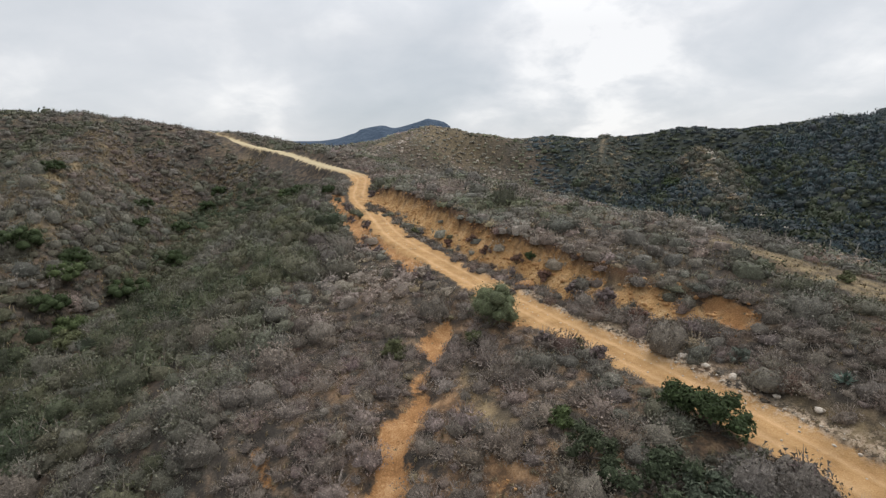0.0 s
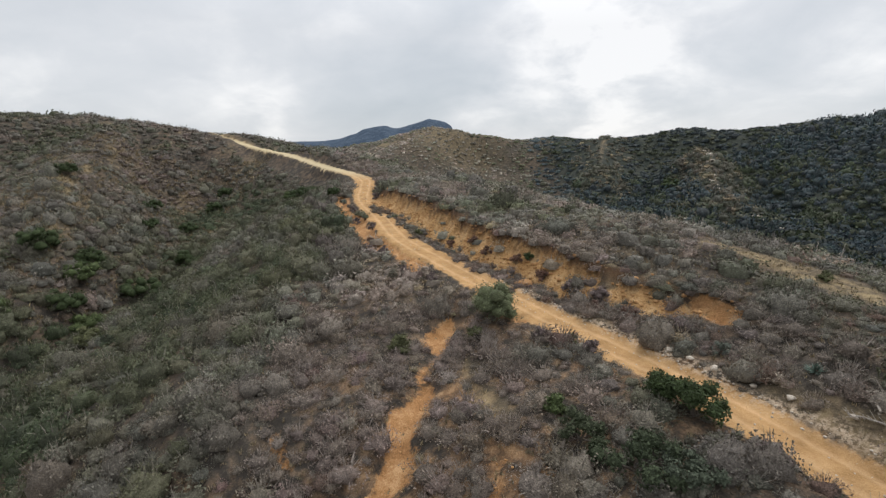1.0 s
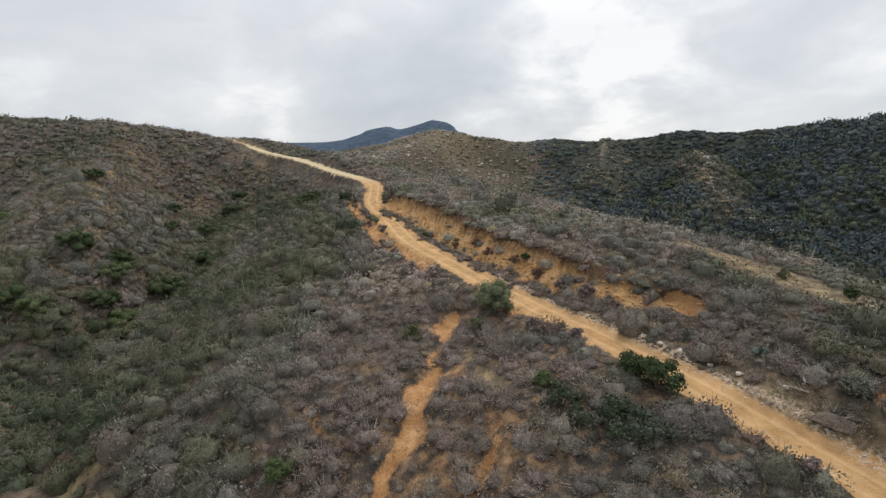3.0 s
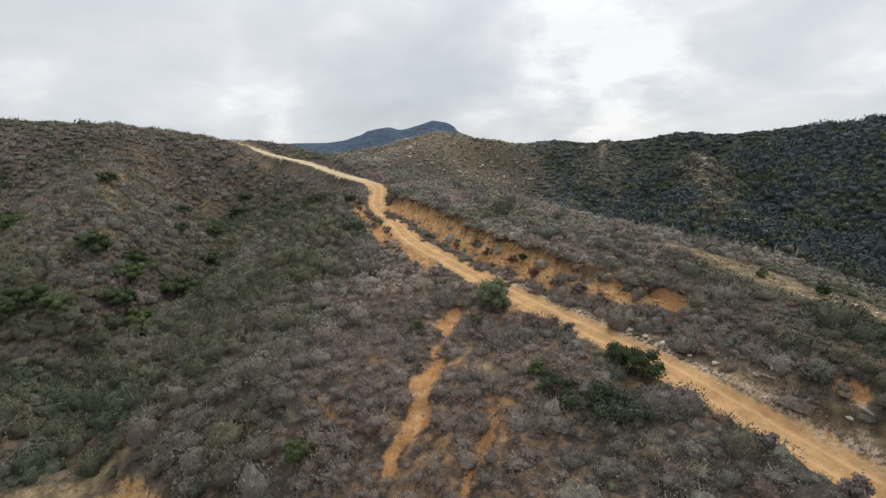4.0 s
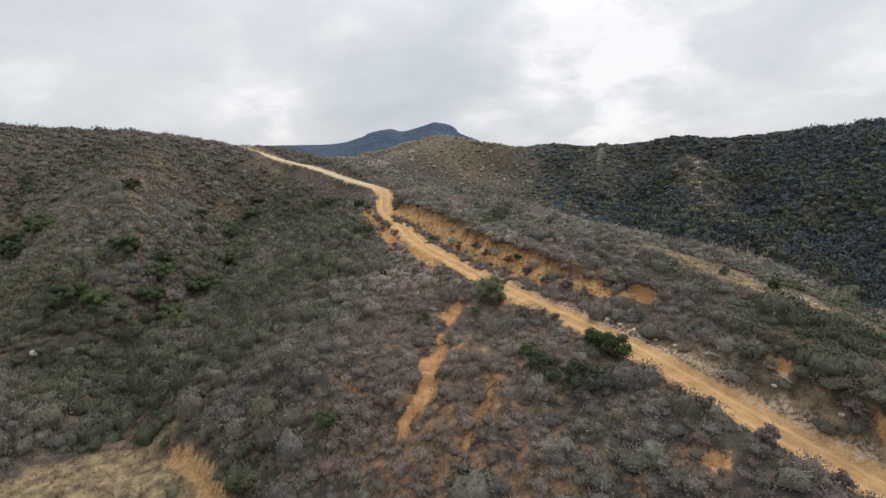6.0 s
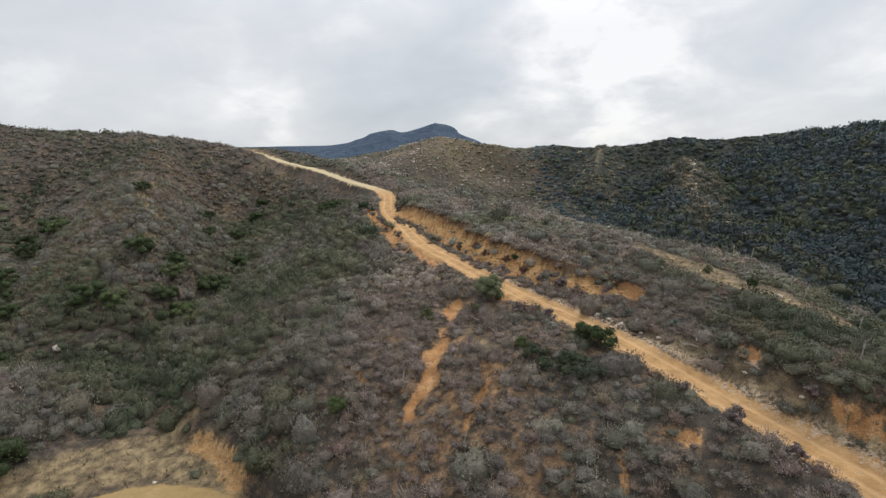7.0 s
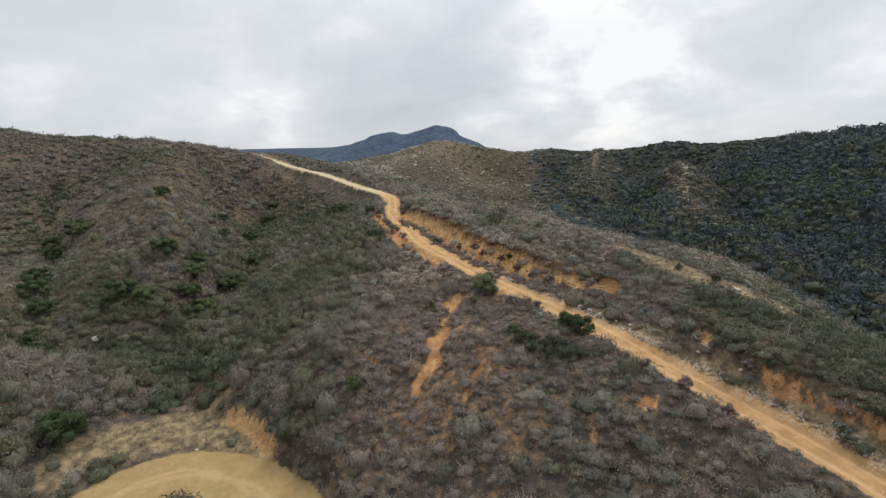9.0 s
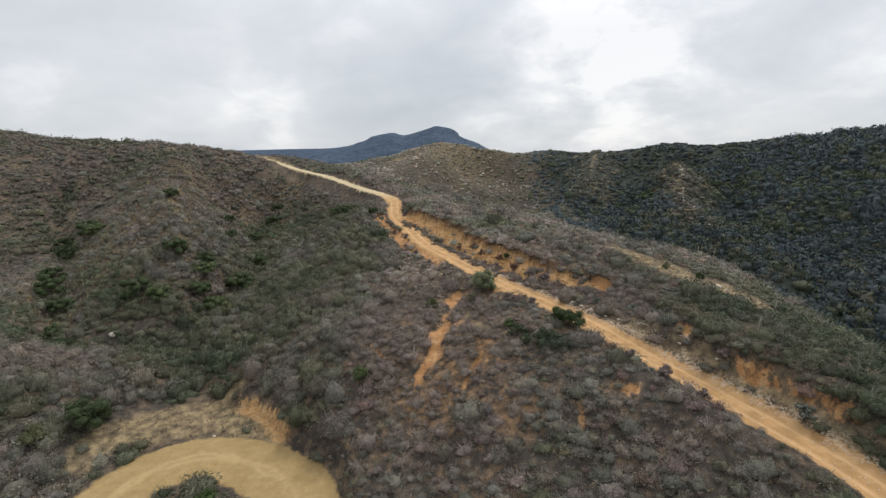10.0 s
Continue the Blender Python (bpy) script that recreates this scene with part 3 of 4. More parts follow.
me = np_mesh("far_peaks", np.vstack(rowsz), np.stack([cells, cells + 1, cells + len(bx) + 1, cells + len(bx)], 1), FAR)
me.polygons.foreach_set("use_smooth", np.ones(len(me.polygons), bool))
tagged(new("backdrop_peaks", me), "distant haze-blue mountain with two rounded peaks", "mountain", kind="structure")


# ---- scrub: lobed domes of leaves and twigs, in several grades of detail ----
def dome(n, rng):
    """n points spread over the upper part of a unit ball."""
    i = np.arange(n) + 0.5
    z = 1 - 1.35 * i / n
    a = i * 2.39996 + rng.rand() * 6.3
    r = np.sqrt(np.maximum(0, 1 - z * z))
    return np.stack([r * np.cos(a), r * np.sin(a), z], 1)


def flakes(at, out, size, rng, spread=0.9, slim=0.6):
    """A small leaf triangle at each point, turned roughly outwards."""
    n = len(at)
    nrm = out + spread * rng.randn(n, 3)
    nrm /= np.linalg.norm(nrm, axis=1, keepdims=True) + 1e-9
    t = np.cross(nrm, rng.randn(n, 3))
    t /= np.linalg.norm(t, axis=1, keepdims=True) + 1e-9
    b = np.cross(nrm, t)
    s = (size * (0.6 + 0.8 * rng.rand(n)))[:, None]
    v = np.stack([at - t * s, at + t * s * 0.8 + b * s * slim, at + t * s * 0.5 - b * s * slim], 1)
    return v.reshape(-1, 3), np.arange(3 * n).reshape(-1, 3)


def hull(lobes, n_ring, n_up, rng, shell=0.8, jag=0.16, low=0.0):
    """A lumpy closed dome under the leaves: points and triangles."""
    v = []
    for k in range(n_up):
        e = low + k / n_up * (1.42 - low)
        for j in range(n_ring):
            a = (j + 0.5 * (k % 2)) / n_ring * 2 * math.pi
            d = np.array([math.cos(a) * math.cos(e), math.sin(a) * math.cos(e), math.sin(e)])
            r = max(max(c @ d + math.sqrt(max(0, (c @ d) ** 2 - c @ c + q * q)) if (c @ d) ** 2 - c @ c + q * q > 0 else 0.3 for c, q in lobes), 0.3)
            v.append(d * r * (shell + jag * (rng.rand() - 0.5)))
    v.append(np.array([0, 0, max(p[2] for p in v)]))
    f = []
    for k in range(n_up - 1):
        for j in range(n_ring):
            a, b = k * n_ring + j, k * n_ring + (j + 1) % n_ring
            c, d = a + n_ring, b + n_ring
            f += [(a, b, d), (a, d, c)] if k % 2 else [(a, b, c), (b, d, c)]
    k = (n_up - 1) * n_ring
    f += [(k + j, k + (j + 1) % n_ring, len(v) - 1) for j in range(n_ring)]
    return np.array(v), np.array(f)


def shrub_form(seed, leaves, size, ring, ups, twigs=0, lobes=5, flat=0.85, shell=0.84, loose=0.22, spread=0.55, jag=0.16):
    """One plant of about unit radius: points, triangles and, per point, 0 inner mound, 1 leaf, 2 twig."""
    rng = np.random.RandomState(seed)
    ls = [(np.array([0, 0, 0.12]), 0.66)]
    for k in range(lobes):
        a, o = k / lobes * 6.283 + rng.rand(), 0.4 + 0.25 * rng.rand()
        ls.append((np.array([math.cos(a) * o, math.sin(a) * o, 0.08 + 0.5 * rng.rand() * (1.15 - o)]), 0.3 + 0.16 * rng.rand()))
    hv, hf = hull(ls, ring, ups, rng, shell, jag)
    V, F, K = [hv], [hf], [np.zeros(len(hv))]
    n0 = len(hv)
    if leaves:
        w = np.array([q * q for _, q in ls])
        at, out = [], []
        for i, ((c, q), n) in enumerate(zip(ls, np.maximum(2, (2.6 * leaves * w / w.sum()).astype(int)))):
            d = dome(n, rng) + 0.2 * rng.randn(n, 3)
            d /= np.linalg.norm(d, axis=1, keepdims=True)
            p = c + d * q * (shell + loose * rng.rand(n, 1))
            free = p[:, 2] > 0.0
            for j, (c2, q2) in enumerate(ls):
                if j != i:
                    free &= np.linalg.norm(p - c2, axis=1) > 0.8 * q2
            at.append(p[free]), out.append(d[free])
        at, out = np.vstack(at), np.vstack(out)
        pick = rng.permutation(len(at))[:leaves]
        v, f = flakes(at[pick], out[pick] + np.array([0, 0, 0.25]), size, rng, spread)
        V.append(v), F.append(f + n0), K.append(np.ones(len(v)))
        n0 += len(v)
    if twigs:
        a, e = rng.rand(twigs) * 6.283, 0.3 + 1.2 * rng.rand(twigs)
        d = np.stack([np.cos(a) * np.cos(e), np.sin(a) * np.cos(e), np.sin(e)], 1)
        foot, tip = d * 0.55, d * (0.86 + 0.26 * rng.rand(twigs, 1)) + 0.06 * rng.randn(twigs, 3)
        side = np.cross(d, rng.randn(twigs, 3)) * 0.014
        v = np.stack([foot - side, foot + side, tip], 1).reshape(-1, 3)
        V.append(v), F.append(np.arange(len(v)).reshape(-1, 3) + n0), K.append(np.full(len(v), 2.0))
    v = np.vstack(V)
    v[:, 2] *= flat
    return v, np.vstack(F), np.concatenate(K)


GRADES = {  # six wispy forms, then six closer ones, for each distance
    0: [shrub_form(100 + i, 215, 0.055, 9, 3, 40, 7, 0.85, 0.60, 0.52, 1.0, 0.4) for i in range(6)] + [shrub_form(120 + i, 220, 0.058, 9, 3, 12, 8, 0.9, 0.68, 0.42, 0.85, 0.34) for i in range(6)],
    1: [shrub_form(200 + i, 52, 0.096, 7, 2, 8, 6, 0.85, 0.62, 0.5, 0.9, 0.42) for i in range(6)] + [shrub_form(220 + i, 52, 0.096, 7, 2, 2, 7, 0.9, 0.70, 0.4, 0.8, 0.36) for i in range(6)],
    4: [shrub_form(500 + i, 260, 0.058, 11, 4, 8, 11, 0.9, 0.70, 0.4, 0.85, 0.36) for i in range(6)] * 2,
    5: [shrub_form(520 + i, 100, 0.088, 9, 3, 0, 9, 0.9, 0.72, 0.36, 0.8, 0.34) for i in range(6)] * 2,
    2: [shrub_form(300 + i, 20, 0.15, 6, 3, 0, 7, 0.9, 0.58, 0.55, 0.8, 0.5) for i in range(6)] + [shrub_form(320 + i, 20, 0.15, 6, 3, 0, 8, 0.95, 0.62, 0.5, 0.75, 0.46) for i in range(6)],
    3: [shrub_form(400 + i, 12, 0.18, 6, 2, 0, 5, 0.85, 0.74, 0.22, 0.7, 0.4) for i in range(6)] + [shrub_form(420 + i, 12, 0.18, 6, 2, 0, 6, 0.85, 0.78, 0.2, 0.7, 0.36) for i in range(6)],
}
# plant colours: grey-mauve dry sage, grey-green sage, olive, dark green, straw, rust, and a far dark green blued for
# haze and shade
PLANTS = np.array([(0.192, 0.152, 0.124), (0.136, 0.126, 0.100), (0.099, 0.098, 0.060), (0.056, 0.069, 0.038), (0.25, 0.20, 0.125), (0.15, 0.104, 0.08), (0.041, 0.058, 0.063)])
TWIG, BRANCH_SHADE = np.array((0.29, 0.25, 0.215)), np.array((0.085, 0.07, 0.058))


def scatter(name, label, x, y, r, species, grade, seed, pale=1.0, rise=1.0):
    """One joined sheet of plants. x, y, radius and species of each."""
    rng = np.random.RandomState(seed)
    z = floor_z(x, y)
    drift = np.interp(lean(x, y)[0], (-0.5, 0.2, 0.85, 1.5), (0, 1, 2, 3)) + 0.25 * rng.randn(len(x))
    V, F, C, n0 = [], [], [], 0
    pick = rng.randint(0, 6, len(x)) + 6 * (np.isin(species, (1, 2, 3, 6)) & (rng.rand(len(x)) < 0.8))
    for k, (fv, ff, fk) in enumerate(GRADES[grade]):
        sel = np.where(pick == k)[0]
        if not len(sel):
            continue
        a = rng.rand(len(sel)) * 6.283
        s, tall = r[sel], r[sel] * (rise * np.ones(len(x)))[sel] * (0.8 + 0.5 * rng.rand(len(sel)))
        ca, sa, sq = np.cos(a) * s, np.sin(a) * s, 0.7 + 0.45 * rng.rand(len(sel), 1)
        vx = fv[None, :, 0] * ca[:, None] - fv[None, :, 1] * sq * sa[:, None] + x[sel, None]
        vy = fv[None, :, 0] * sa[:, None] + fv[None, :, 1] * sq * ca[:, None] + y[sel, None]
        vz = fv[None, :, 2] * tall[:, None] + (z[sel] - 0.12 * s)[:, None]
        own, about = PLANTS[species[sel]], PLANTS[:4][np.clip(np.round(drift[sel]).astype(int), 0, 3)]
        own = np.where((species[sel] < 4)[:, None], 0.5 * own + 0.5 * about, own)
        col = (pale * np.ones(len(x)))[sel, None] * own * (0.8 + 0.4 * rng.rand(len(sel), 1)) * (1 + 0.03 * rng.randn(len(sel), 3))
        c = np.repeat(col[:, None, :], len(fv), 1)
        # inner mound darkened and browned: shade among the branches painted into the colour
        c[:, fk == 0] = 0.62 * c[:, fk == 0] + 0.16 * BRANCH_SHADE
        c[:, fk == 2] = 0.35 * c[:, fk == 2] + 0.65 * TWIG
        V.append(np.stack([vx, vy, vz], 2).reshape(-1, 3))
        F.append((ff[None] + (n0 + np.arange(len(sel)) * len(fv))[:, None, None]).reshape(-1, 3))
        C.append(c.reshape(-1, 3))
        n0 += len(sel) * len(fv)
    me = np_mesh(name, np.vstack(V), np.vstack(F), FOLIAGE, plant=np.clip(np.vstack(C), 0.01, 0.6))
    me.polygons.foreach_set("use_smooth", np.ones(len(me.polygons), bool))
    return tagged(new(name, me), label, "scrub", kind="stuff")


LEFT_CREST, HEAD, SIDE_GULLY = smooth_line(LAND["left spur"], 4), smooth_line(LAND["head gully"], 4), smooth_line(LAND["left gully"], 4)


def sow(x0, x1, y0, y1, step, seed, keep):
    rng = np.random.RandomState(seed)
    X, Y = np.meshgrid(np.arange(x0, x1, step), np.arange(y0, y1, step))
    x, y = X.ravel() + (rng.rand(X.size) - 0.5) * step * 1.25, Y.ravel() + (rng.rand(X.size) - 0.5) * step * 1.25
    m = ((np.abs(x) < 20 + 0.98 * (y + 34)) | (y < -14)) & keep(x, y)
    x, y = x[m], y[m]
    rd, fc, hp, ct = land(x, y)[1:5]
    bare = np.maximum.reduce([rd, fc * 0.82, hp, ct, zone(SCARS, x, y) * 0.93, zone(STRAW, x, y, 1.0, 22) * 0.85])
    thin = 0.03 + 0.16 * ease(0.15, 0.8, waves(x, y, 7, 51, 4)) + 0.16 * np.exp(-((x - 3) / 15) ** 2 - ((y - 20) / 18) ** 2) + 0.3 * np.exp(-(np.abs(along(LEFT_CREST, x, y)[0]) / 5) ** 2) + 0.16 * ((x < -58) | (y > 235)) * (waves(x, y, 10, 33, 4) > 0)
    m = rng.rand(len(x)) > np.maximum(bare * 1.02, thin)
    return x[m], y[m], rng


def lean(x, y):
    """How green the growth is, and where sage gives way to open ground."""
    n = 1.1 * waves(x, y, 11, 61, 4)
    far_side = along(HEAD, x, y)[0]
    damp = np.minimum(np.abs(far_side), np.abs(along(SIDE_GULLY, x, y)[0]) * 0.8)
    wet = (y > 36) * (2.2 * np.exp(-(damp / 4.5) ** 2) + 0.8 * np.exp(-(damp / 13) ** 2))
    green = wet * 0.12 + 1.1 * ease(8, 20, -x) * (x > -40) * (1 - ease(40, 90, y)) + 0.6 * ease(2, -5, far_side) * ease(-36, -20, far_side) * ease(44, 60, y) * ease(140, 120, y) + 0.6 * ((x > 6) & (x < 20) & (y < 26)) + 1.1 * ease(20, 27, x) * ease(44, 30, y)
    green = green + 1.25 * (x > 50 + 0.05 * y) * (y < 330) + 0.3 * (y > 130) * (x > 0)
    spur = (x < -52) * np.exp(-(np.abs(along(LEFT_CREST, x, y)[0]) / 11) ** 2)
    green = green + 0.6 * ease(-36, -46, x) * ease(66, 50, y)
    spur = spur + 0.9 * ease(3, 8, far_side) * ease(26, 16, far_side) * ease(60, 72, y) * ease(150, 130, y)
    mauve = 0.55 * ease(-48, -54, x) * ease(38, 30, y) + 0.35 * spur + 1.7 * np.exp(-((x + 3) / 11) ** 2 - ((y - 24) / 16) ** 2) + 0.55 * np.exp(-((x - 14) / 9) ** 2 - ((y - 37) / 8) ** 2)
    green = green + 0.3 * ease(-44, -56, x)
    return n + 1.1 * green - 0.9 * mauve, green


def kinds(x, y, rng):
    """Which plant grows where."""
    n = 0.32 * rng.randn(len(x))
    s = np.zeros(len(x), int)
    v = n + lean(x, y)[0]
    s[v > -0.15] = 1
    s[v > 0.55] = 2
    s[v > 1.15] = 3
    crest = np.minimum(np.abs(along(smooth_line(LAND["right spur"], 4), x, y)[0]), np.abs(along(smooth_line(LAND["mid spur"], 4), x, y)[0]))
    open_ = 1.1 * np.exp(-(crest / 15) ** 2) * ease(115, 155, y) + 0.8 * np.exp(-((x - 30) / 50) ** 2 - ((y - 300) / 40) ** 2)
    # the far hill mostly takes the last plant colour, haze and shade painted in
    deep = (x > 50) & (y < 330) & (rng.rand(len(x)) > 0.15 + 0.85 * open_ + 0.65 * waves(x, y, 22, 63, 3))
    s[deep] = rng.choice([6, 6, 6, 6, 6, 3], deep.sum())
    dry = (x > 50) & ~deep & (rng.rand(len(x)) < 1.2 * open_)
    s[dry] = rng.choice([0, 1, 1, 4], dry.sum())
    u = rng.rand(len(x))
    s[(u < 0.03) & (s < 2)] = 4
    s[(u > 0.95) & (s < 2) & (y < 60)] = 5
    return s


def size_of(s, rng, lo, hi):
    r = lo + (hi - lo) * rng.rand(len(s)) ** 2.2
    return r * np.where((s == 3) | (s == 6), 1.15, np.where(s == 4, 0.7, 1.0))


def flank(x, y):
    """Where rounded bushes take the place of low sage."""
    return ease(-7, -16, x) * ease(-78, -66, x) * ease(6, 12, y) * ease(112, 96, y)


def cleared(x, y, r, s, rng, low=True):
    """Leaves out plants that would spread over the roads and bare strips; small ones stay at the edges."""
    near = np.where((np.abs(x) < 110) & (y < 200))[0]
    over = np.zeros(len(x))
    xn, yn, rn = x[near], y[near], r[near]
    d = np.abs(along(ROAD_L, xn, yn)[0]) - 0.62 * rn
    d2 = np.abs(along(HAIR_L, xn, yn)[0]) - 0.6 * rn
    side = along(ROAD_L, xn, yn)[0]
    o = np.maximum(d < 1.55 + 0.6 * (yn > 92) + 2.6 * (yn > 92) * (side < 0), d2 < 3.6).astype(float)
    for dx, dy in ((0.6, 0), (-0.6, 0), (0, 0.6), (0, -0.6)):
        o = np.maximum(o, 0.93 * zone(SCARS[:2] + SCARS[-1:] + STRAW[1:4:2], xn + dx * rn, yn + dy * rn))
    over[near] = o
    over = np.maximum(over, 0.35 * flank(x, y)) if low else over
    keep = rng.rand(len(x)) > over
    return x[keep], y[keep], r[keep], s[keep]


inner = lambda x, y: (np.hypot(x - 2, y - 2) < 39) & (y > -14) & (x < 40) & (x > -50)
x, y, rng = sow(-50, 40, -14, 54, 0.98, 71, inner)
s = kinds(x, y, rng)
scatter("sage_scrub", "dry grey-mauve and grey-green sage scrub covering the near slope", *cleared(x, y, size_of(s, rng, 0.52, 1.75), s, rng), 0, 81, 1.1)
middle = lambda x, y: ~inner(x, y) & (y < 118) & (x < 62) & (x > -110)
x, y, rng = sow(-110, 62, -14, 118, 1.24, 72, middle)
s = kinds(x, y, rng)
SLOPES = cleared(x, y, size_of(s, rng, 0.8, 2.1), s, rng)
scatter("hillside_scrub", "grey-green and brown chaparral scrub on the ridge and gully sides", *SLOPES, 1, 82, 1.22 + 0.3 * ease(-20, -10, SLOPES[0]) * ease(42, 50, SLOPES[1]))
outer = lambda x, y: ~inner(x, y) & ~middle(x, y) & (y < 230) & ((x < 0) | (x > 55) | (y > 135))
x, y, rng = sow(-235, 240, -14, 230, 1.95, 73, outer)
s = kinds(x, y, rng)
VALLEY = cleared(x, y, size_of(s, rng, 1.15, 3.2) * np.where(x < 0, 0.88, np.where(x < 60, 0.85, 1.1)), s, rng)
# plants towards the rocky hill are lightened: distance haze put into their colour
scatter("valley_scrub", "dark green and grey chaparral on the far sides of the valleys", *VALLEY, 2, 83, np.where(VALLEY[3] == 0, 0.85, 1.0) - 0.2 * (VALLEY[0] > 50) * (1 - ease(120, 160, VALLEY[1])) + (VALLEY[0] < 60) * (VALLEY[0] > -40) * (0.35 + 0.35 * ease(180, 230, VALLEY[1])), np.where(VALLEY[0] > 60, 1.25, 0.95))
last = lambda x, y: (y >= 230) & ((x > -95) | (y < 236))
x, y, rng = sow(-300, 330, 230, 340, 2.5, 74, last)
s = kinds(x, y, rng)
# up to twice as light on the rocky hill, haze painted into the plants
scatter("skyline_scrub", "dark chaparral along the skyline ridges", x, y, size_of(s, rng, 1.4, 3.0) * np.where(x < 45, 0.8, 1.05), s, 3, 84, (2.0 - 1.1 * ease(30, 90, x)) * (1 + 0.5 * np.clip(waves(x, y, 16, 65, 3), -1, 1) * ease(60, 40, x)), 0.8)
behind = lambda x, y: np.abs(x) < 120 + 0.2 * (y + 14)
x, y, rng = sow(-120, 120, -125, -14, 2.9, 76, lambda x, y: behind(x, y) & ((y < -62) | (np.abs(x) > 66)))
s = kinds(x, y, rng)
scatter("lower_scrub", "grey-green and brown scrub on the lower slopes below the road", *cleared(x, y, size_of(s, rng, 1.3, 2.6), s, rng), 3, 87)
x, y, rng = sow(-66, 66, -62, -14, 2.1, 78, behind)
s = kinds(x, y, rng)
scatter("slope_foot_scrub", "grey sage scrub on the slope between the lower roads", *cleared(x, y, size_of(s, rng, 1.0, 2.1), s, rng), 1, 88)
# larger rounded bushes standing out of the low scrub
x, y, rng = sow(-78, 60, 6, 114, 1.85, 75, lambda x, y: np.hypot(x + 4, y - 22) > 11)
m = rng.rand(len(x)) < np.maximum(0.12, flank(x, y)) * np.where(waves(x, y, 6, 77, 3) > -0.45, 1, 0.3)
x, y = x[m], y[m]
s = kinds(x, y, rng)
s = np.where(np.isin(s, (0, 4, 5)), rng.choice([0, 1, 1, 1], len(x)), s)
far = y > 62
for name, sel, grade, seed in (("rounded_bushes", ~far, 4, 85), ("upper_bushes", far, 5, 86)):
    scatter(name, "rounded grey-green and olive bushes covering the flank of the ridge", *cleared(x[sel], y[sel], 0.9 + 1.35 * rng.rand(sel.sum()) ** 1.5, s[sel], rng, False), grade, seed, 1.15, 1.5)


# dry grass and small herbs in the gaps and along the edges of bare earth
def tufts(name, label, n, box, seed, big=1.0):
    rng = np.random.RandomState(seed)
    x, y = box[0] + (box[1] - box[0]) * rng.rand(n), box[2] + (box[3] - box[2]) * rng.rand(n)
    rd, fc, hp, ct = land(x, y)[1:5]
    m = (rd < 0.25) & (hp < 0.25) & (rng.rand(n) > 0.8 * np.maximum(fc, ct)) & (rng.rand(n) > 0.75 * zone(SCARS, x, y))
    x, y = x[m], y[m]
    z, n, blades = floor_z(x, y), m.sum(), 7
    a, e = rng.rand(n, blades) * 6.283, 0.5 + 1.0 * rng.rand(n, blades)
    q = big * (0.14 + 0.3 * rng.rand(n, 1) ** 2) * (0.7 + 0.6 * rng.rand(n, blades))
    d = np.stack([np.cos(a) * np.cos(e), np.sin(a) * np.cos(e), np.sin(e)], 2)
    w = np.stack([-np.sin(a), np.cos(a), 0 * a], 2) * 0.035 * big
    foot = np.stack([x, y, z - 0.02], 1)[:, None] + 0.07 * big * rng.randn(n, blades, 3) * (1, 1, 0)
    v = np.stack([foot - w, foot + w, foot + d * q[..., None]], 2).reshape(-1, 3)
    tone = np.array([(0.27, 0.205, 0.115), (0.22, 0.17, 0.10), (0.20, 0.155, 0.10), (0.15, 0.125, 0.08)])[rng.randint(0, 4, n)]
    return tagged(new(name, np_mesh(name, v, np.arange(len(v)).reshape(-1, 3), FOLIAGE, plant=np.repeat(tone, blades * 3, 0))), label, "grass", kind="stuff")


tufts("dry_grass", "dry straw-coloured grass and herbs between the shrubs", 11000, (-46, 38, -8, 62), 95)
tufts("hillside_grass", "pale dry grass on the upper slopes", 9000, (-105, -52, 50, 150), 96, 2.2)


# ---- things ----
def part(name, me, parent, label=""):
    ob = new(name, me)
    ob.parent = parent
    if label:
        ob["label"] = label
    return ob


def base_at(name, x, y, label, category, group="", sink=0.0, turn=0.0):
    ob = new(name)
    ob.empty_display_size = 0.3
    ob.matrix_basis = pose(x, y, float(floor_z(x, y)[0]) - sink, 0, 0, turn)
    return tagged(ob, label, category, group)


def tube(points, radii, sides=6):
    """Points and triangles of a bent, tapered limb."""
    p = np.array(points, float)
    V, F = [], []
    for i, (c, r) in enumerate(zip(p, radii)):
        d = p[min(i + 1, len(p) - 1)] - p[max(i - 1, 0)]
        d /= np.linalg.norm(d) + 1e-9
        u = np.cross(d, (0.31, 0.9, 0.2))
        u /= np.linalg.norm(u)
        w = np.cross(d, u)
        for k in range(sides):
            a = k / sides * 2 * math.pi
            V.append(c + r * (math.cos(a) * u + math.sin(a) * w))
    for i in range(len(p) - 1):
        for k in range(sides):
            a, b = i * sides + k, i * sides + (k + 1) % sides
            F += [(a, b, b + sides), (a, b + sides, a + sides)]
    V.append(p[-1])
    F += [((len(p) - 1) * sides + k, (len(p) - 1) * sides + (k + 1) % sides, len(V) - 1) for k in range(sides)]
    return np.array(V), np.array(F)


def join(pieces):
    V, F, n = [], [], 0
    for v, f in pieces:
        V.append(v), F.append(f + n)
        n += len(v)
    return np.vstack(V), np.vstack(F)


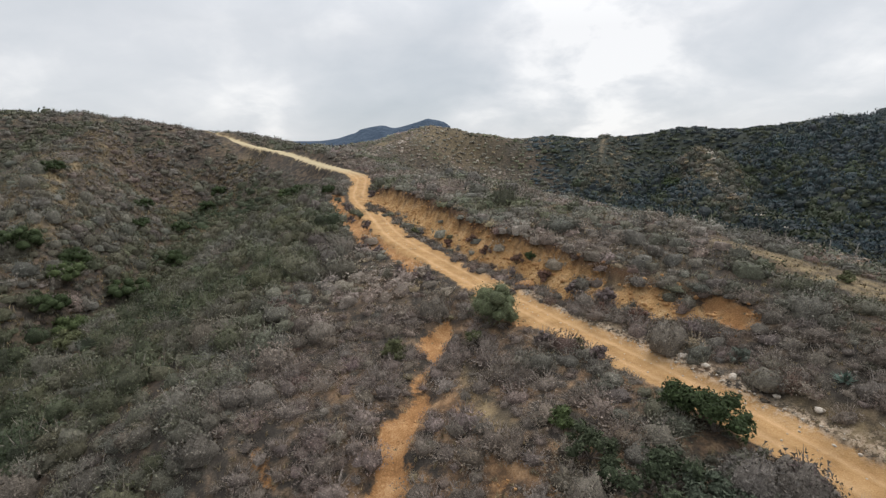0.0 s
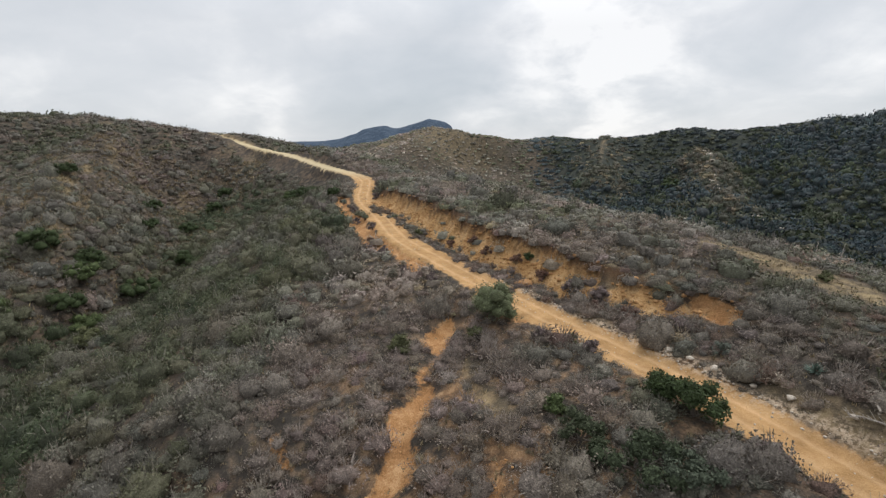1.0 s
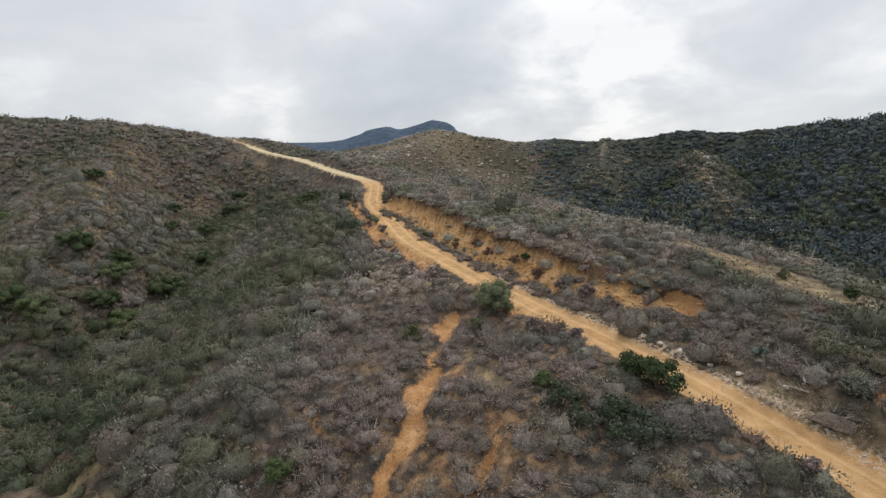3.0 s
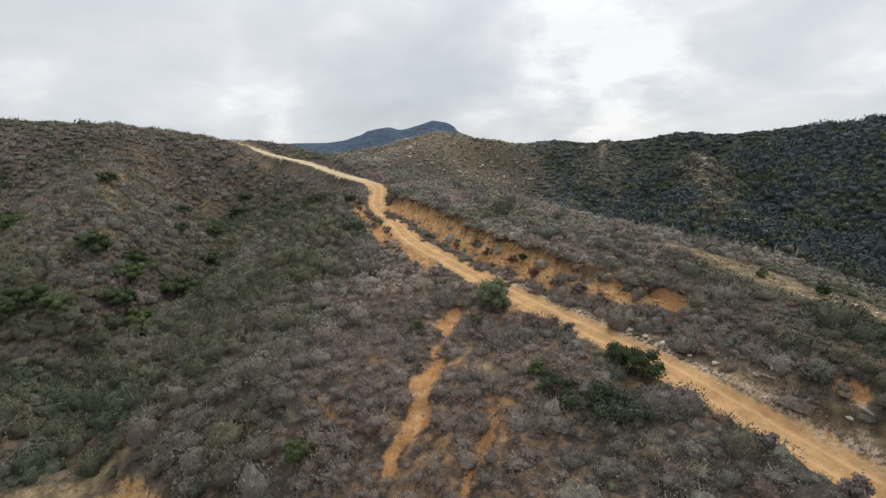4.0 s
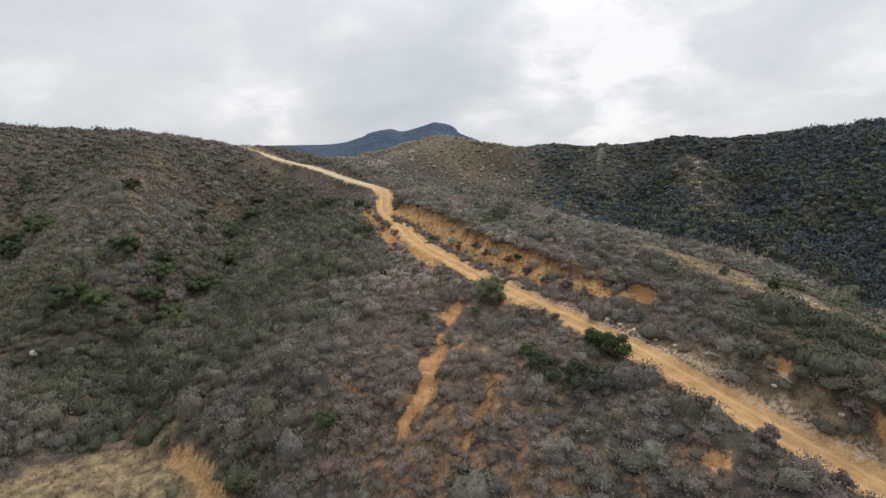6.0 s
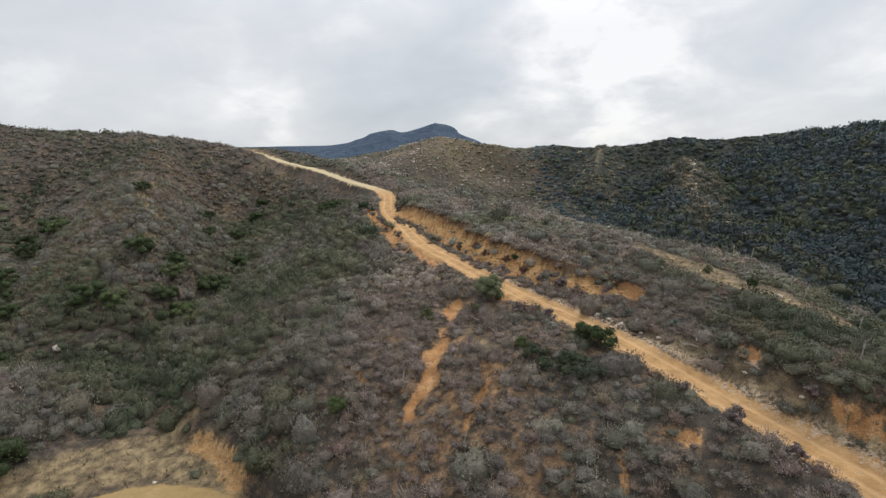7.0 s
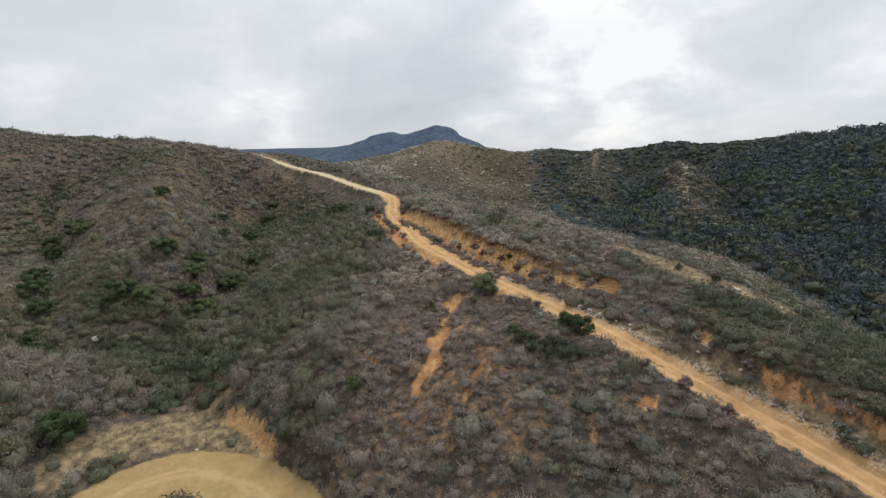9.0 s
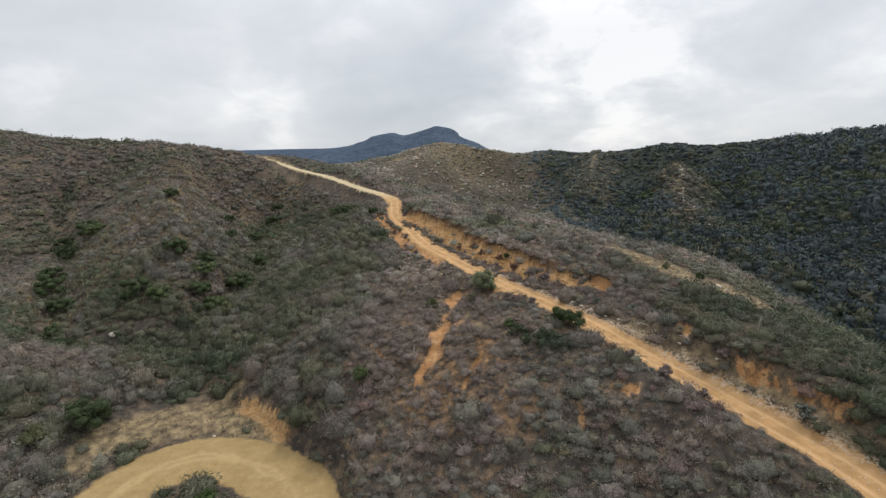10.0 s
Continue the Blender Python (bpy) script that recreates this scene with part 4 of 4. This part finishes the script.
def bush(name, x, y, r, tall, colour, label, seed, group="", leaves=1100, size=0.09, lobes=8, category="bush", full=0.9):
    """A leafy bush: stems from one root and a lobed crown of leaves with gaps."""
    rng = np.random.RandomState(seed)
    ob = base_at(name, x, y, label, category, group, 0.08, rng.rand() * 360)
    ls = [(np.array([0, 0, tall * 0.5]), min(r, tall * 0.5) * 0.72)]
    for k in range(lobes):
        a, q = k / lobes * 6.283 + 0.6 * rng.rand(), (0.34 + 0.2 * rng.rand()) * min(r, tall * 0.62)
        c = np.array([math.cos(a) * (r - q), math.sin(a) * (r - q), 0.0])
        c[2] = q * 0.55 + (tall - 1.55 * q) * rng.rand() ** (0.8 + 0.6 * (k % 2))
        c[:2] *= 1.0 - 0.45 * (c[2] / tall)
        ls.append((c, q))
    ls.append((np.array([0.15 * r * rng.randn(), 0.15 * r * rng.randn(), tall * 0.78]), 0.24 * tall))
    stems = []
    for c, q in ls[1:]:
        knee = c * (0.42, 0.42, 0.45) + 0.06 * rng.randn(3)
        stems.append(tube([(0.05 * rng.randn(), 0.05 * rng.randn(), -0.1), knee, c], [0.05 * r ** 0.5, 0.035 * r ** 0.5, 0.01], 5))
    for v, f in stems:
        part("stem", np_mesh("stem", v, f, BARK), ob)
    w = np.array([q * q for _, q in ls])
    at, out, core = [], [], []
    for (c, q), n in zip(ls, np.maximum(8, (leaves * w / w.sum()).astype(int))):
        d = rng.randn(n, 3)
        d /= np.linalg.norm(d, axis=1, keepdims=True)
        d[:, 2] = np.where(d[:, 2] < -0.45, -d[:, 2], d[:, 2])
        at.append(c + d * q * (0.66 + 0.52 * rng.rand(n, 1))), out.append(d)
        hv, hf = hull([(np.array([0, 0, 0.05]), 0.9)], 8, 4, rng, 0.84, 0.2)
        hv = np.vstack([hv, [[0, 0, -0.5]]])
        hf = np.vstack([hf, [((k + 1) % 8, k, len(hv) - 1) for k in range(8)]])
        core.append((c + hv * q * full, hf))
    at, out = np.vstack(at), np.vstack(out)
    keep = at[:, 2] > 0.03
    leaf = flakes(at[keep], out[keep] + np.array([0, 0, 0.3]), size, rng, 0.6, 0.7)
    v, f = join([leaf] + core)
    c = np.repeat(np.array(colour)[None], len(v), 0)
    c[:len(leaf[0])] *= np.repeat(0.75 + 0.5 * rng.rand(len(leaf[0]) // 3), 3)[:, None]
    # cores of the crown coloured darker than the leaves, as painted inner shade
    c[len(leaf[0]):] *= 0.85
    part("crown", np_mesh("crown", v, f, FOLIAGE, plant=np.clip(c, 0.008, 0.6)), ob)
    return ob


GREEN, DEEP, OLIVE, SILVER, MAUVE, RUSSET = (0.072, 0.092, 0.036), (0.044, 0.060, 0.024), (0.095, 0.098, 0.047), (0.115, 0.125, 0.10), (0.15, 0.115, 0.105), (0.14, 0.08, 0.058)

# the bushes that stand out along the road
bush("round_bush", 4.0, 35.5, 2.3, 3.4, (0.12, 0.132, 0.07), "round olive-green bush growing at the edge of the dirt road", 501, leaves=3600, size=0.07, lobes=14)
bush("sumac_bush", 12.5, 22.9, 1.2, 2.0, DEEP, "dark glossy green sumac bush beside the dirt road", 502, leaves=1500, size=0.10)
bush("sumac_bush", 13.8, 21.6, 1.95, 2.1, DEEP, "spreading dark green sumac bush on the verge of the road", 503, leaves=1800, size=0.10)
bush("sumac_bush", 9.4, 18.4, 2.7, 2.0, (0.050, 0.062, 0.034), "low dark grey-green bush on the slope under the road", 504, leaves=1700, size=0.10)
bush("sumac_bush", 11.6, 17.4, 1.9, 1.6, (0.068, 0.080, 0.054), "low grey-green bush on the slope under the road", 513, leaves=1300, size=0.09)
bush("sumac_bush", 7.2, 20.6, 1.6, 1.5, (0.056, 0.066, 0.036), "low dark green bush on the dry slope", 514, leaves=1100, size=0.09)
bush("sumac_bush", 6.3, 22.8, 0.8, 1.2, GREEN, "small green bush on the dry slope", 505, leaves=700, size=0.08)
bush("sumac_bush", -3.6, 33.5, 1.3, 1.6, OLIVE, "olive bush among grey scrub above the bare gully", 506, leaves=900, size=0.09)
bush("toyon_bush", -12.0, 20.5, 1.2, 1.9, GREEN, "dark green bush among grey scrub on the front slope", 507, leaves=1100, size=0.09)
bush("toyon_bush", -44.3, 17.6, 3.2, 3.9, (0.046, 0.060, 0.026), "large dark green bush beside the hairpin of the dirt road", 508, leaves=2200, size=0.12, lobes=10)
bush("toyon_bush", -47.5, 13.8, 1.9, 2.2, OLIVE, "olive-green bush beside the hairpin", 509, leaves=1400, size=0.11)
bush("toyon_bush", -25.4, 7.6, 1.3, 1.7, (0.06, 0.09, 0.03), "bright green bush on the inside of the hairpin", 510, leaves=1300, size=0.09)
bush("toyon_bush", -28.5, 5.8, 1.5, 1.2, GREEN, "low green bush on the inside of the hairpin", 511, leaves=1200, size=0.09)
bush("toyon_bush", -23.0, 6.4, 1.3, 1.1, SILVER, "low grey-green bush on the inside of the hairpin", 512, leaves=1100, size=0.09)
for i, (bx_, by_, br, bt, bc) in enumerate([
    (-61.3, 67.4, 3.0, 3.2, DEEP), (-57.2, 71.6, 2.3, 2.8, DEEP), (-55.4, 67.4, 2.9, 3.0, GREEN), (-50.4, 73.0, 3.5, 3.6, DEEP), (-53.6, 61.0, 2.9, 2.8, DEEP), (-50.2, 60.4, 2.7, 2.6, GREEN), (-46.6, 63.0, 1.6, 2.0, OLIVE), (-51.8, 90.4, 2.7, 3.2, DEEP), (-63.6, 98.4, 2.0, 2.0, DEEP), (-60.6, 107.8, 2.3, 2.2, DEEP), (-62.3, 54.5, 3.4, 3.4, DEEP), (-57.2, 53.6, 2.4, 2.6, GREEN),
    (-61.6, 131.0, 2.4, 2.8, DEEP), (-58.5, 117.5, 2.2, 2.4, DEEP), (-32.6, 104.6, 2.6, 2.4, DEEP), (-28.2, 98.5, 2.3, 2.0, DEEP), (-35.0, 106.5, 2.2, 2.2, GREEN), (-20.2, 84.0, 1.3, 1.6, DEEP), (-101.5, 95.5, 3.6, 3.6, DEEP), (-97.0, 92.0, 3.0, 3.0, GREEN), (-78.0, 96.0, 2.4, 2.2, DEEP), (-68.5, 108.0, 2.4, 2.2, DEEP),
    (-42.0, 50.0, 1.6, 1.8, OLIVE), (-72.5, 46.0, 2.4, 2.6, DEEP), (-66.0, 41.5, 2.0, 2.2, DEEP), (-86.0, 62.0, 3.0, 3.0, DEEP), (-79.0, 56.0, 2.8, 2.8, DEEP), (-92.0, 70.0, 3.0, 3.0, DEEP), (-69.0, 43.0, 2.2, 2.2, DEEP), (-106.0, 92.0, 3.0, 3.0, DEEP), (-112.0, 99.0, 3.0, 3.0, DEEP)]):
    bush("gully_bush", bx_, by_, br * 1.18, bt * 1.22, bc, "dark green evergreen bush in the gully" if bc is DEEP else "green leafy bush among grey scrub", 540 + i, "bushes in the gully", leaves=1000, size=0.125, lobes=13)
bush("hillside_oak", 88.5, 184, 5.0, 6.0, DEEP, "dark round oak on the far side of the valley", 590, leaves=600, size=0.4, category="tree")

# single shrubs along the road, the bank foot and the bank's lip
rng = np.random.RandomState(7)
SIDE = [(-1.4, 44.5, 0.9, MAUVE), (-4.4, 47.6, 0.8, MAUVE), (-7.6, 54.0, 0.8, MAUVE), (-9.6, 57.5, 0.7, RUSSET), (-10.0, 61.6, 0.8, MAUVE), (-12.9, 66.0, 0.8, MAUVE), (-14.2, 71.0, 0.9, MAUVE), (-17.5, 79.0, 0.8, SILVER), (-12.0, 80.0, 1.0, MAUVE), (-10.6, 83.5, 1.1, MAUVE),
        (-3.6, 60.2, 0.8, OLIVE), (0.6, 54.8, 0.7, RUSSET), (3.2, 52.4, 0.8, RUSSET), (4.6, 49.6, 0.9, RUSSET), (7.4, 45.8, 0.9, RUSSET), (9.4, 42.6, 0.95, RUSSET), (8.6, 45.3, 0.8, DEEP), (11.6, 40.0, 1.1, MAUVE), (13.4, 37.4, 1.2, MAUVE), (14.8, 34.0, 1.0, RUSSET),
        (12.6, 36.0, 0.9, RUSSET), (17.2, 31.0, 0.9, MAUVE), (18.6, 27.6, 0.8, SILVER), (7.2, 31.6, 0.8, MAUVE), (10.2, 28.8, 0.9, MAUVE), (9.2, 30.6, 0.7, OLIVE), (15.6, 17.8, 0.9, MAUVE), (17.9, 13.2, 0.8, MAUVE), (19.8, 9.6, 0.9, MAUVE), (21.6, 5.8, 0.8, MAUVE),
        (23.4, 17.6, 0.9, SILVER), (25.8, 10.4, 0.9, MAUVE), (28.2, 2.6, 1.0, SILVER), (6.2, 40.9, 0.5, MAUVE), (2.3, 33.6, 0.9, OLIVE), (33.4, 30.4, 0.8, DEEP), (30.6, 34.6, 0.7, OLIVE)]
for i, (sx_, sy_, sr, sc) in enumerate(SIDE):
    names = {MAUVE: "dry grey-mauve shrub beside the dirt road", RUSSET: "dry russet-brown shrub at the foot of the cut bank", SILVER: "grey-green sage shrub beside the dirt road", OLIVE: "olive-green shrub beside bare earth", DEEP: "small dark green shrub at the foot of the cut bank"}
    bush("roadside_shrub", sx_, sy_, sr, sr * (1.1 + 0.3 * rng.rand()), sc, names[sc], 620 + i, "shrubs along the road", leaves=330, size=0.085, lobes=6, category="shrub")


def stalk(x, y, tall, lean, turn, seed, tuft=True):
    """A dried yucca stalk, with the stubs of its flower branches and a dead rosette."""
    rng = np.random.RandomState(seed)
    ob = base_at("yucca_stalk", x, y, "tall grey dead yucca flower stalk leaning on the ridge", "dead plant", "dead yucca stalks", 0.05, turn)
    tip = np.array([lean * tall, 0, tall])
    line = [(0, 0, -0.1), tip * 0.35 + (0.03, 0.02, 0), tip * 0.7 - (0.02, 0.03, 0), tip]
    part("stalk", np_mesh("stalk", *tube(line, [0.05, 0.045, 0.035, 0.012], 7), STALK), ob)
    twigs = []
    for k in range(16):
        u = 0.55 + 0.43 * k / 15
        a, s = rng.rand() * 6.283, 0.42 * (1.15 - u)
        p = tip * u
        twigs.append(tube([p, p + np.array([math.cos(a) * s, math.sin(a) * s, s * 0.7])], [0.016, 0.008], 4))
    for v, f in twigs:
        part("flower_branch", np_mesh("flower_branch", v, f, STALK), ob)
    if tuft:
        blades = []
        for k in range(26):
            a, e, s = rng.rand() * 6.283, 0.1 + 0.9 * rng.rand(), 0.45 + 0.3 * rng.rand()
            d, w = np.array([math.cos(a) * math.cos(e), math.sin(a) * math.cos(e), math.sin(e)]), np.array([-math.sin(a), math.cos(a), 0]) * 0.035
            blades.append((np.array([-w, w, d * s * 0.6 + w * 0.8, d * s + (0, 0, -0.08), d * s * 0.6 - w * 0.8]), np.array([(0, 1, 2), (0, 2, 4), (4, 2, 3)])))
        for v, f in blades:
            part("dead_leaf", np_mesh("dead_leaf", v, f, STALK), ob)


for i, (x_, y_, h_, l_, tn) in enumerate([(28.7, 50.3, 2.4, 0.04, 20), (30.4, 48.6, 1.5, -0.05, 60), (48, 54, 3.6, 0.16, 10), (45.6, 54.6, 2.6, 0.05, 80), (37.2, 27.6, 2.6, 0.22, -10), (28.5, 10.2, 2.9, 0.10, 0), (36.4, 19.4, 1.7, 0.2, 30)]):
    stalk(x_, y_, 0.8 * h_, l_, tn, 700 + i, i in (0, 5))


def agave(x, y, r, seed):
    rng = np.random.RandomState(seed)
    ob = base_at("yucca_rosette", x, y, "blue-green yucca rosette with stiff pointed leaves", "yucca")
    for k in range(34):
        a, e, s = k * 2.4, 0.15 + 1.2 * rng.rand(), r * (0.8 + 0.3 * rng.rand())
        d, w = np.array([math.cos(a) * math.cos(e), math.sin(a) * math.cos(e), math.sin(e)]), np.array([-math.sin(a), math.cos(a), 0]) * 0.06
        n = np.cross(d, w) * 0.25
        v = np.array([-w * 0.6, w * 0.6, d * s * 0.5 + w, d * s, d * s * 0.5 - w, d * s * 0.45 + n])
        f = np.array([(0, 1, 5), (1, 2, 5), (2, 3, 5), (3, 4, 5), (4, 0, 5)])
        part("leaf", np_mesh("leaf", v, f, FOLIAGE, plant=np.repeat([(0.085, 0.12, 0.095)], 6, 0)), ob)


agave(21.8, 23.6, 0.75, 1)


def dead_branch(x, y, turn, s, seed):
    rng = np.random.RandomState(seed)
    ob = base_at("dead_branch", x, y, "bleached fallen branch lying on dry ground", "branch", "fallen branches", 0.0, turn)
    bits = [tube([(-s, 0, 0.06), (-0.3 * s, 0.08, 0.28), (0.4 * s, -0.05, 0.34), (s, 0.1, 0.2)], [0.06, 0.055, 0.04, 0.015], 6)]
    part("limb", np_mesh("limb", *bits[0], STALK), ob)
    bits = []
    for k in range(14):
        u = -0.6 + 1.5 * rng.rand()
        p = np.array([u * s, 0, 0.26])
        d = np.array([0.3 + 0.4 * rng.rand(), rng.randn() * 0.6, 0.15 + 0.5 * rng.rand()]) * s * 0.55
        bits.append(tube([p, p + d * 0.5 + 0.03 * rng.randn(3), p + d], [0.022, 0.015, 0.006], 4))
    for v, f in bits:
        part("twig", np_mesh("twig", v, f, STALK), ob)


for i, (x_, y_, tn, s_) in enumerate([(21.5, 19.3, 150, 1.1), (22.2, 20.0, 60, 0.8), (24.0, 14.6, 120, 0.7), (41.5, 14.0, 40, 1.3)]):
    dead_branch(x_, y_, tn, s_, 720 + i)


def stone_form(seed, sides=6):
    """A chipped, lopsided stone of unit size."""
    rng = np.random.RandomState(seed)
    bm = bmesh.new()
    bmesh.ops.create_icosphere(bm, subdivisions=1, radius=1)
    cuts = rng.randn(5, 3)
    for v in bm.verts:
        for c in cuts:
            c = c / np.linalg.norm(c)
            over = max(0, float(np.array(v.co) @ c) - 0.62)
            v.co -= Vector(c * over)
        v.co += Vector(0.07 * rng.randn(3))
        v.co.z *= 0.7
    v = np.array([p.co[:] for p in bm.verts])
    f = np.array([[q.index for q in p.verts] for p in bm.faces])
    bm.free()
    return v, f


STONES = [stone_form(i) for i in range(6)]
BOULDER_MESH = [np_mesh("boulder", v, f, ROCK) for v, f in STONES]
for i, (x_, y_, s_) in enumerate([(34.2, 27.2, 0.75), (33.6, 27.9, 0.4), (35.0, 26.4, 0.35), (17.4, 26.2, 0.4), (16.5, 27.6, 0.34), (15.7, 28.9, 0.42), (18.8, 24.4, 0.3), (19.8, 22.6, 0.36), (21.2, 20.0, 0.3), (23.6, 14.8, 0.28), (25.4, 10.8, 0.3), (-61.0, 45.5, 1.2), (-30.2, 18.9, 0.3)]):
    ob = new("boulder", BOULDER_MESH[i % 6])
    ob.matrix_basis = pose(x_, y_, float(floor_z(x_, y_)[0]) + 0.12 * s_, 0, 0, i * 77) @ Matrix.Diagonal((s_, s_ * 0.8, s_ * 0.75, 1))
    tagged(ob, "pale angular boulder on bare ochre ground", "rock", "boulders by the road")


def strew(name, label, x, y, r, seed, material, category="stones"):
    rng = np.random.RandomState(seed)
    z = floor_z(x, y)
    V, F, n = [], [], 0
    for i in range(len(x)):
        v, f = STONES[rng.randint(6)]
        a = rng.rand() * 6.283
        q = np.stack([v[:, 0] * math.cos(a) - v[:, 1] * math.sin(a), v[:, 0] * math.sin(a) + v[:, 1] * math.cos(a), v[:, 2]], 1) * r[i]
        V.append(q + (x[i], y[i], z[i] + 0.1 * r[i])), F.append(f + n)
        n += len(v)
    return tagged(new(name, np_mesh(name, np.vstack(V), np.vstack(F), material)), label, category, kind="stuff")


# loose stones: along the road's outer edge, on the road, at the bank's foot, in the bare gullies, round the hairpin
def beside(line, lo, hi, n, off, spread, rng):
    k = (lo + (hi - lo) * rng.rand(n)).astype(int)
    p, q = line[k], line[np.minimum(k + 1, len(line) - 1)]
    d = q[:, :2] - p[:, :2]
    d /= np.linalg.norm(d, axis=1, keepdims=True) + 1e-9
    o = off + spread * rng.randn(n)
    u = rng.rand(n)[:, None]
    xy = p[:, :2] * (1 - u) + q[:, :2] * u + np.stack([d[:, 1], -d[:, 0]], 1) * o[:, None]
    return xy[:, 0], xy[:, 1]


rng = np.random.RandomState(11)
a = beside(ROAD_L, 24, 96, 520, 2.0, 0.35, rng)
b = beside(ROAD_L, 24, 146, 420, 0, 1.0, rng)
c = beside(BANK_L, 6, 62, 640, 1.9, 1.1, rng)
strew("road_stones", "pale loose stones along the edge of the dirt road", np.r_[a[0], b[0]], np.r_[a[1], b[1]], np.r_[0.03 + 0.11 * rng.rand(520) ** 2.5, 0.025 + 0.06 * rng.rand(420) ** 2], 1, ROCK)
lx, ly = beside(BANK_L, 8, 66, 260, 3.6, 0.7, rng)
scatter("bank_foot_scrub", "low russet and grey scrub grown over the foot of the cut bank", lx, ly, 0.4 + 0.6 * rng.rand(260), rng.choice([0, 0, 0, 1, 5, 5], 260), 0, 92)
strew("bank_clods", "clods of broken ochre earth under the cut bank", c[0], c[1], 0.06 + 0.26 * rng.rand(640) ** 2, 2, CLOD, "clods")
sc = [beside(smooth_line(line, 6), 0, 6 * (len(line) - 1) - 1, 60, 0, 0.5, rng) for line in SCARS[:2]]
hp = beside(HAIR_L, 36, 72, 160, 0, 2.6, rng)
strew("gully_stones", "ochre stones in the bare gullies and on the hairpin", np.concatenate([p[0] for p in sc] + [hp[0]]), np.concatenate([p[1] for p in sc] + [hp[1]]), 0.03 + 0.08 * rng.rand(280) ** 2.5, 3, CLOD)
ox, oy = -2 + 24 * rng.randn(420), 290 + 15 * rng.randn(420)
stony = waves(ox, oy, 13, 67, 3) > 0.12
ox, oy = ox[stony], oy[stony]
sx2 = beside(smooth_line(LAND["right spur"], 6), 0, 26, 60, 0, 2.5, rng)
strew("outcrop_rocks", "pale rock outcrops scattered on the far hilltop and spur", np.r_[ox, sx2[0]], np.r_[oy, sx2[1]], 0.4 + 0.9 * rng.rand(len(ox) + 60) ** 2, 4, ROCK, "rocks")

# scrub hanging over the lip of the cut bank
lx, ly = beside(BANK_L, 6, 84, 130, -0.45, 0.3, rng)
scatter("lip_scrub", "dry grey-brown scrub hanging over the lip of the cut bank", lx, ly, 0.35 + 0.5 * rng.rand(130), rng.choice([0, 0, 1, 5], 130), 0, 91)

# a mound of fallen earth below the bank, and a leafless grey shrub beyond the ridge
v, f = stone_form(31)
ob = new("earth_mound", np_mesh("earth_mound", v * (1.2, 0.9, 0.75), f, CLOD))
ob.matrix_basis = pose(7.7, 42.6, float(floor_z(7.7, 42.6)[0]) + 0.1, 0, 0, 40)
tagged(ob, "mound of pale ochre earth fallen from the bank", "mound")
dead = base_at("leafless_shrub", 40.5, 17.0, "bleached leafless shrub with bare spreading twigs", "shrub")
rr = np.random.RandomState(77)
for k in range(26):
    a, e, q = rr.rand() * 6.283, 0.5 + 0.9 * rr.rand(), 1.0 + 0.6 * rr.rand()
    d = np.array([math.cos(a) * math.cos(e), math.sin(a) * math.cos(e), math.sin(e)])
    v, f = tube([(0, 0, -0.05), d * q * 0.5 + 0.06 * rr.randn(3), d * q], [0.03, 0.02, 0.006], 4)
    part("twig", np_mesh("twig", v, f, STALK), dead)
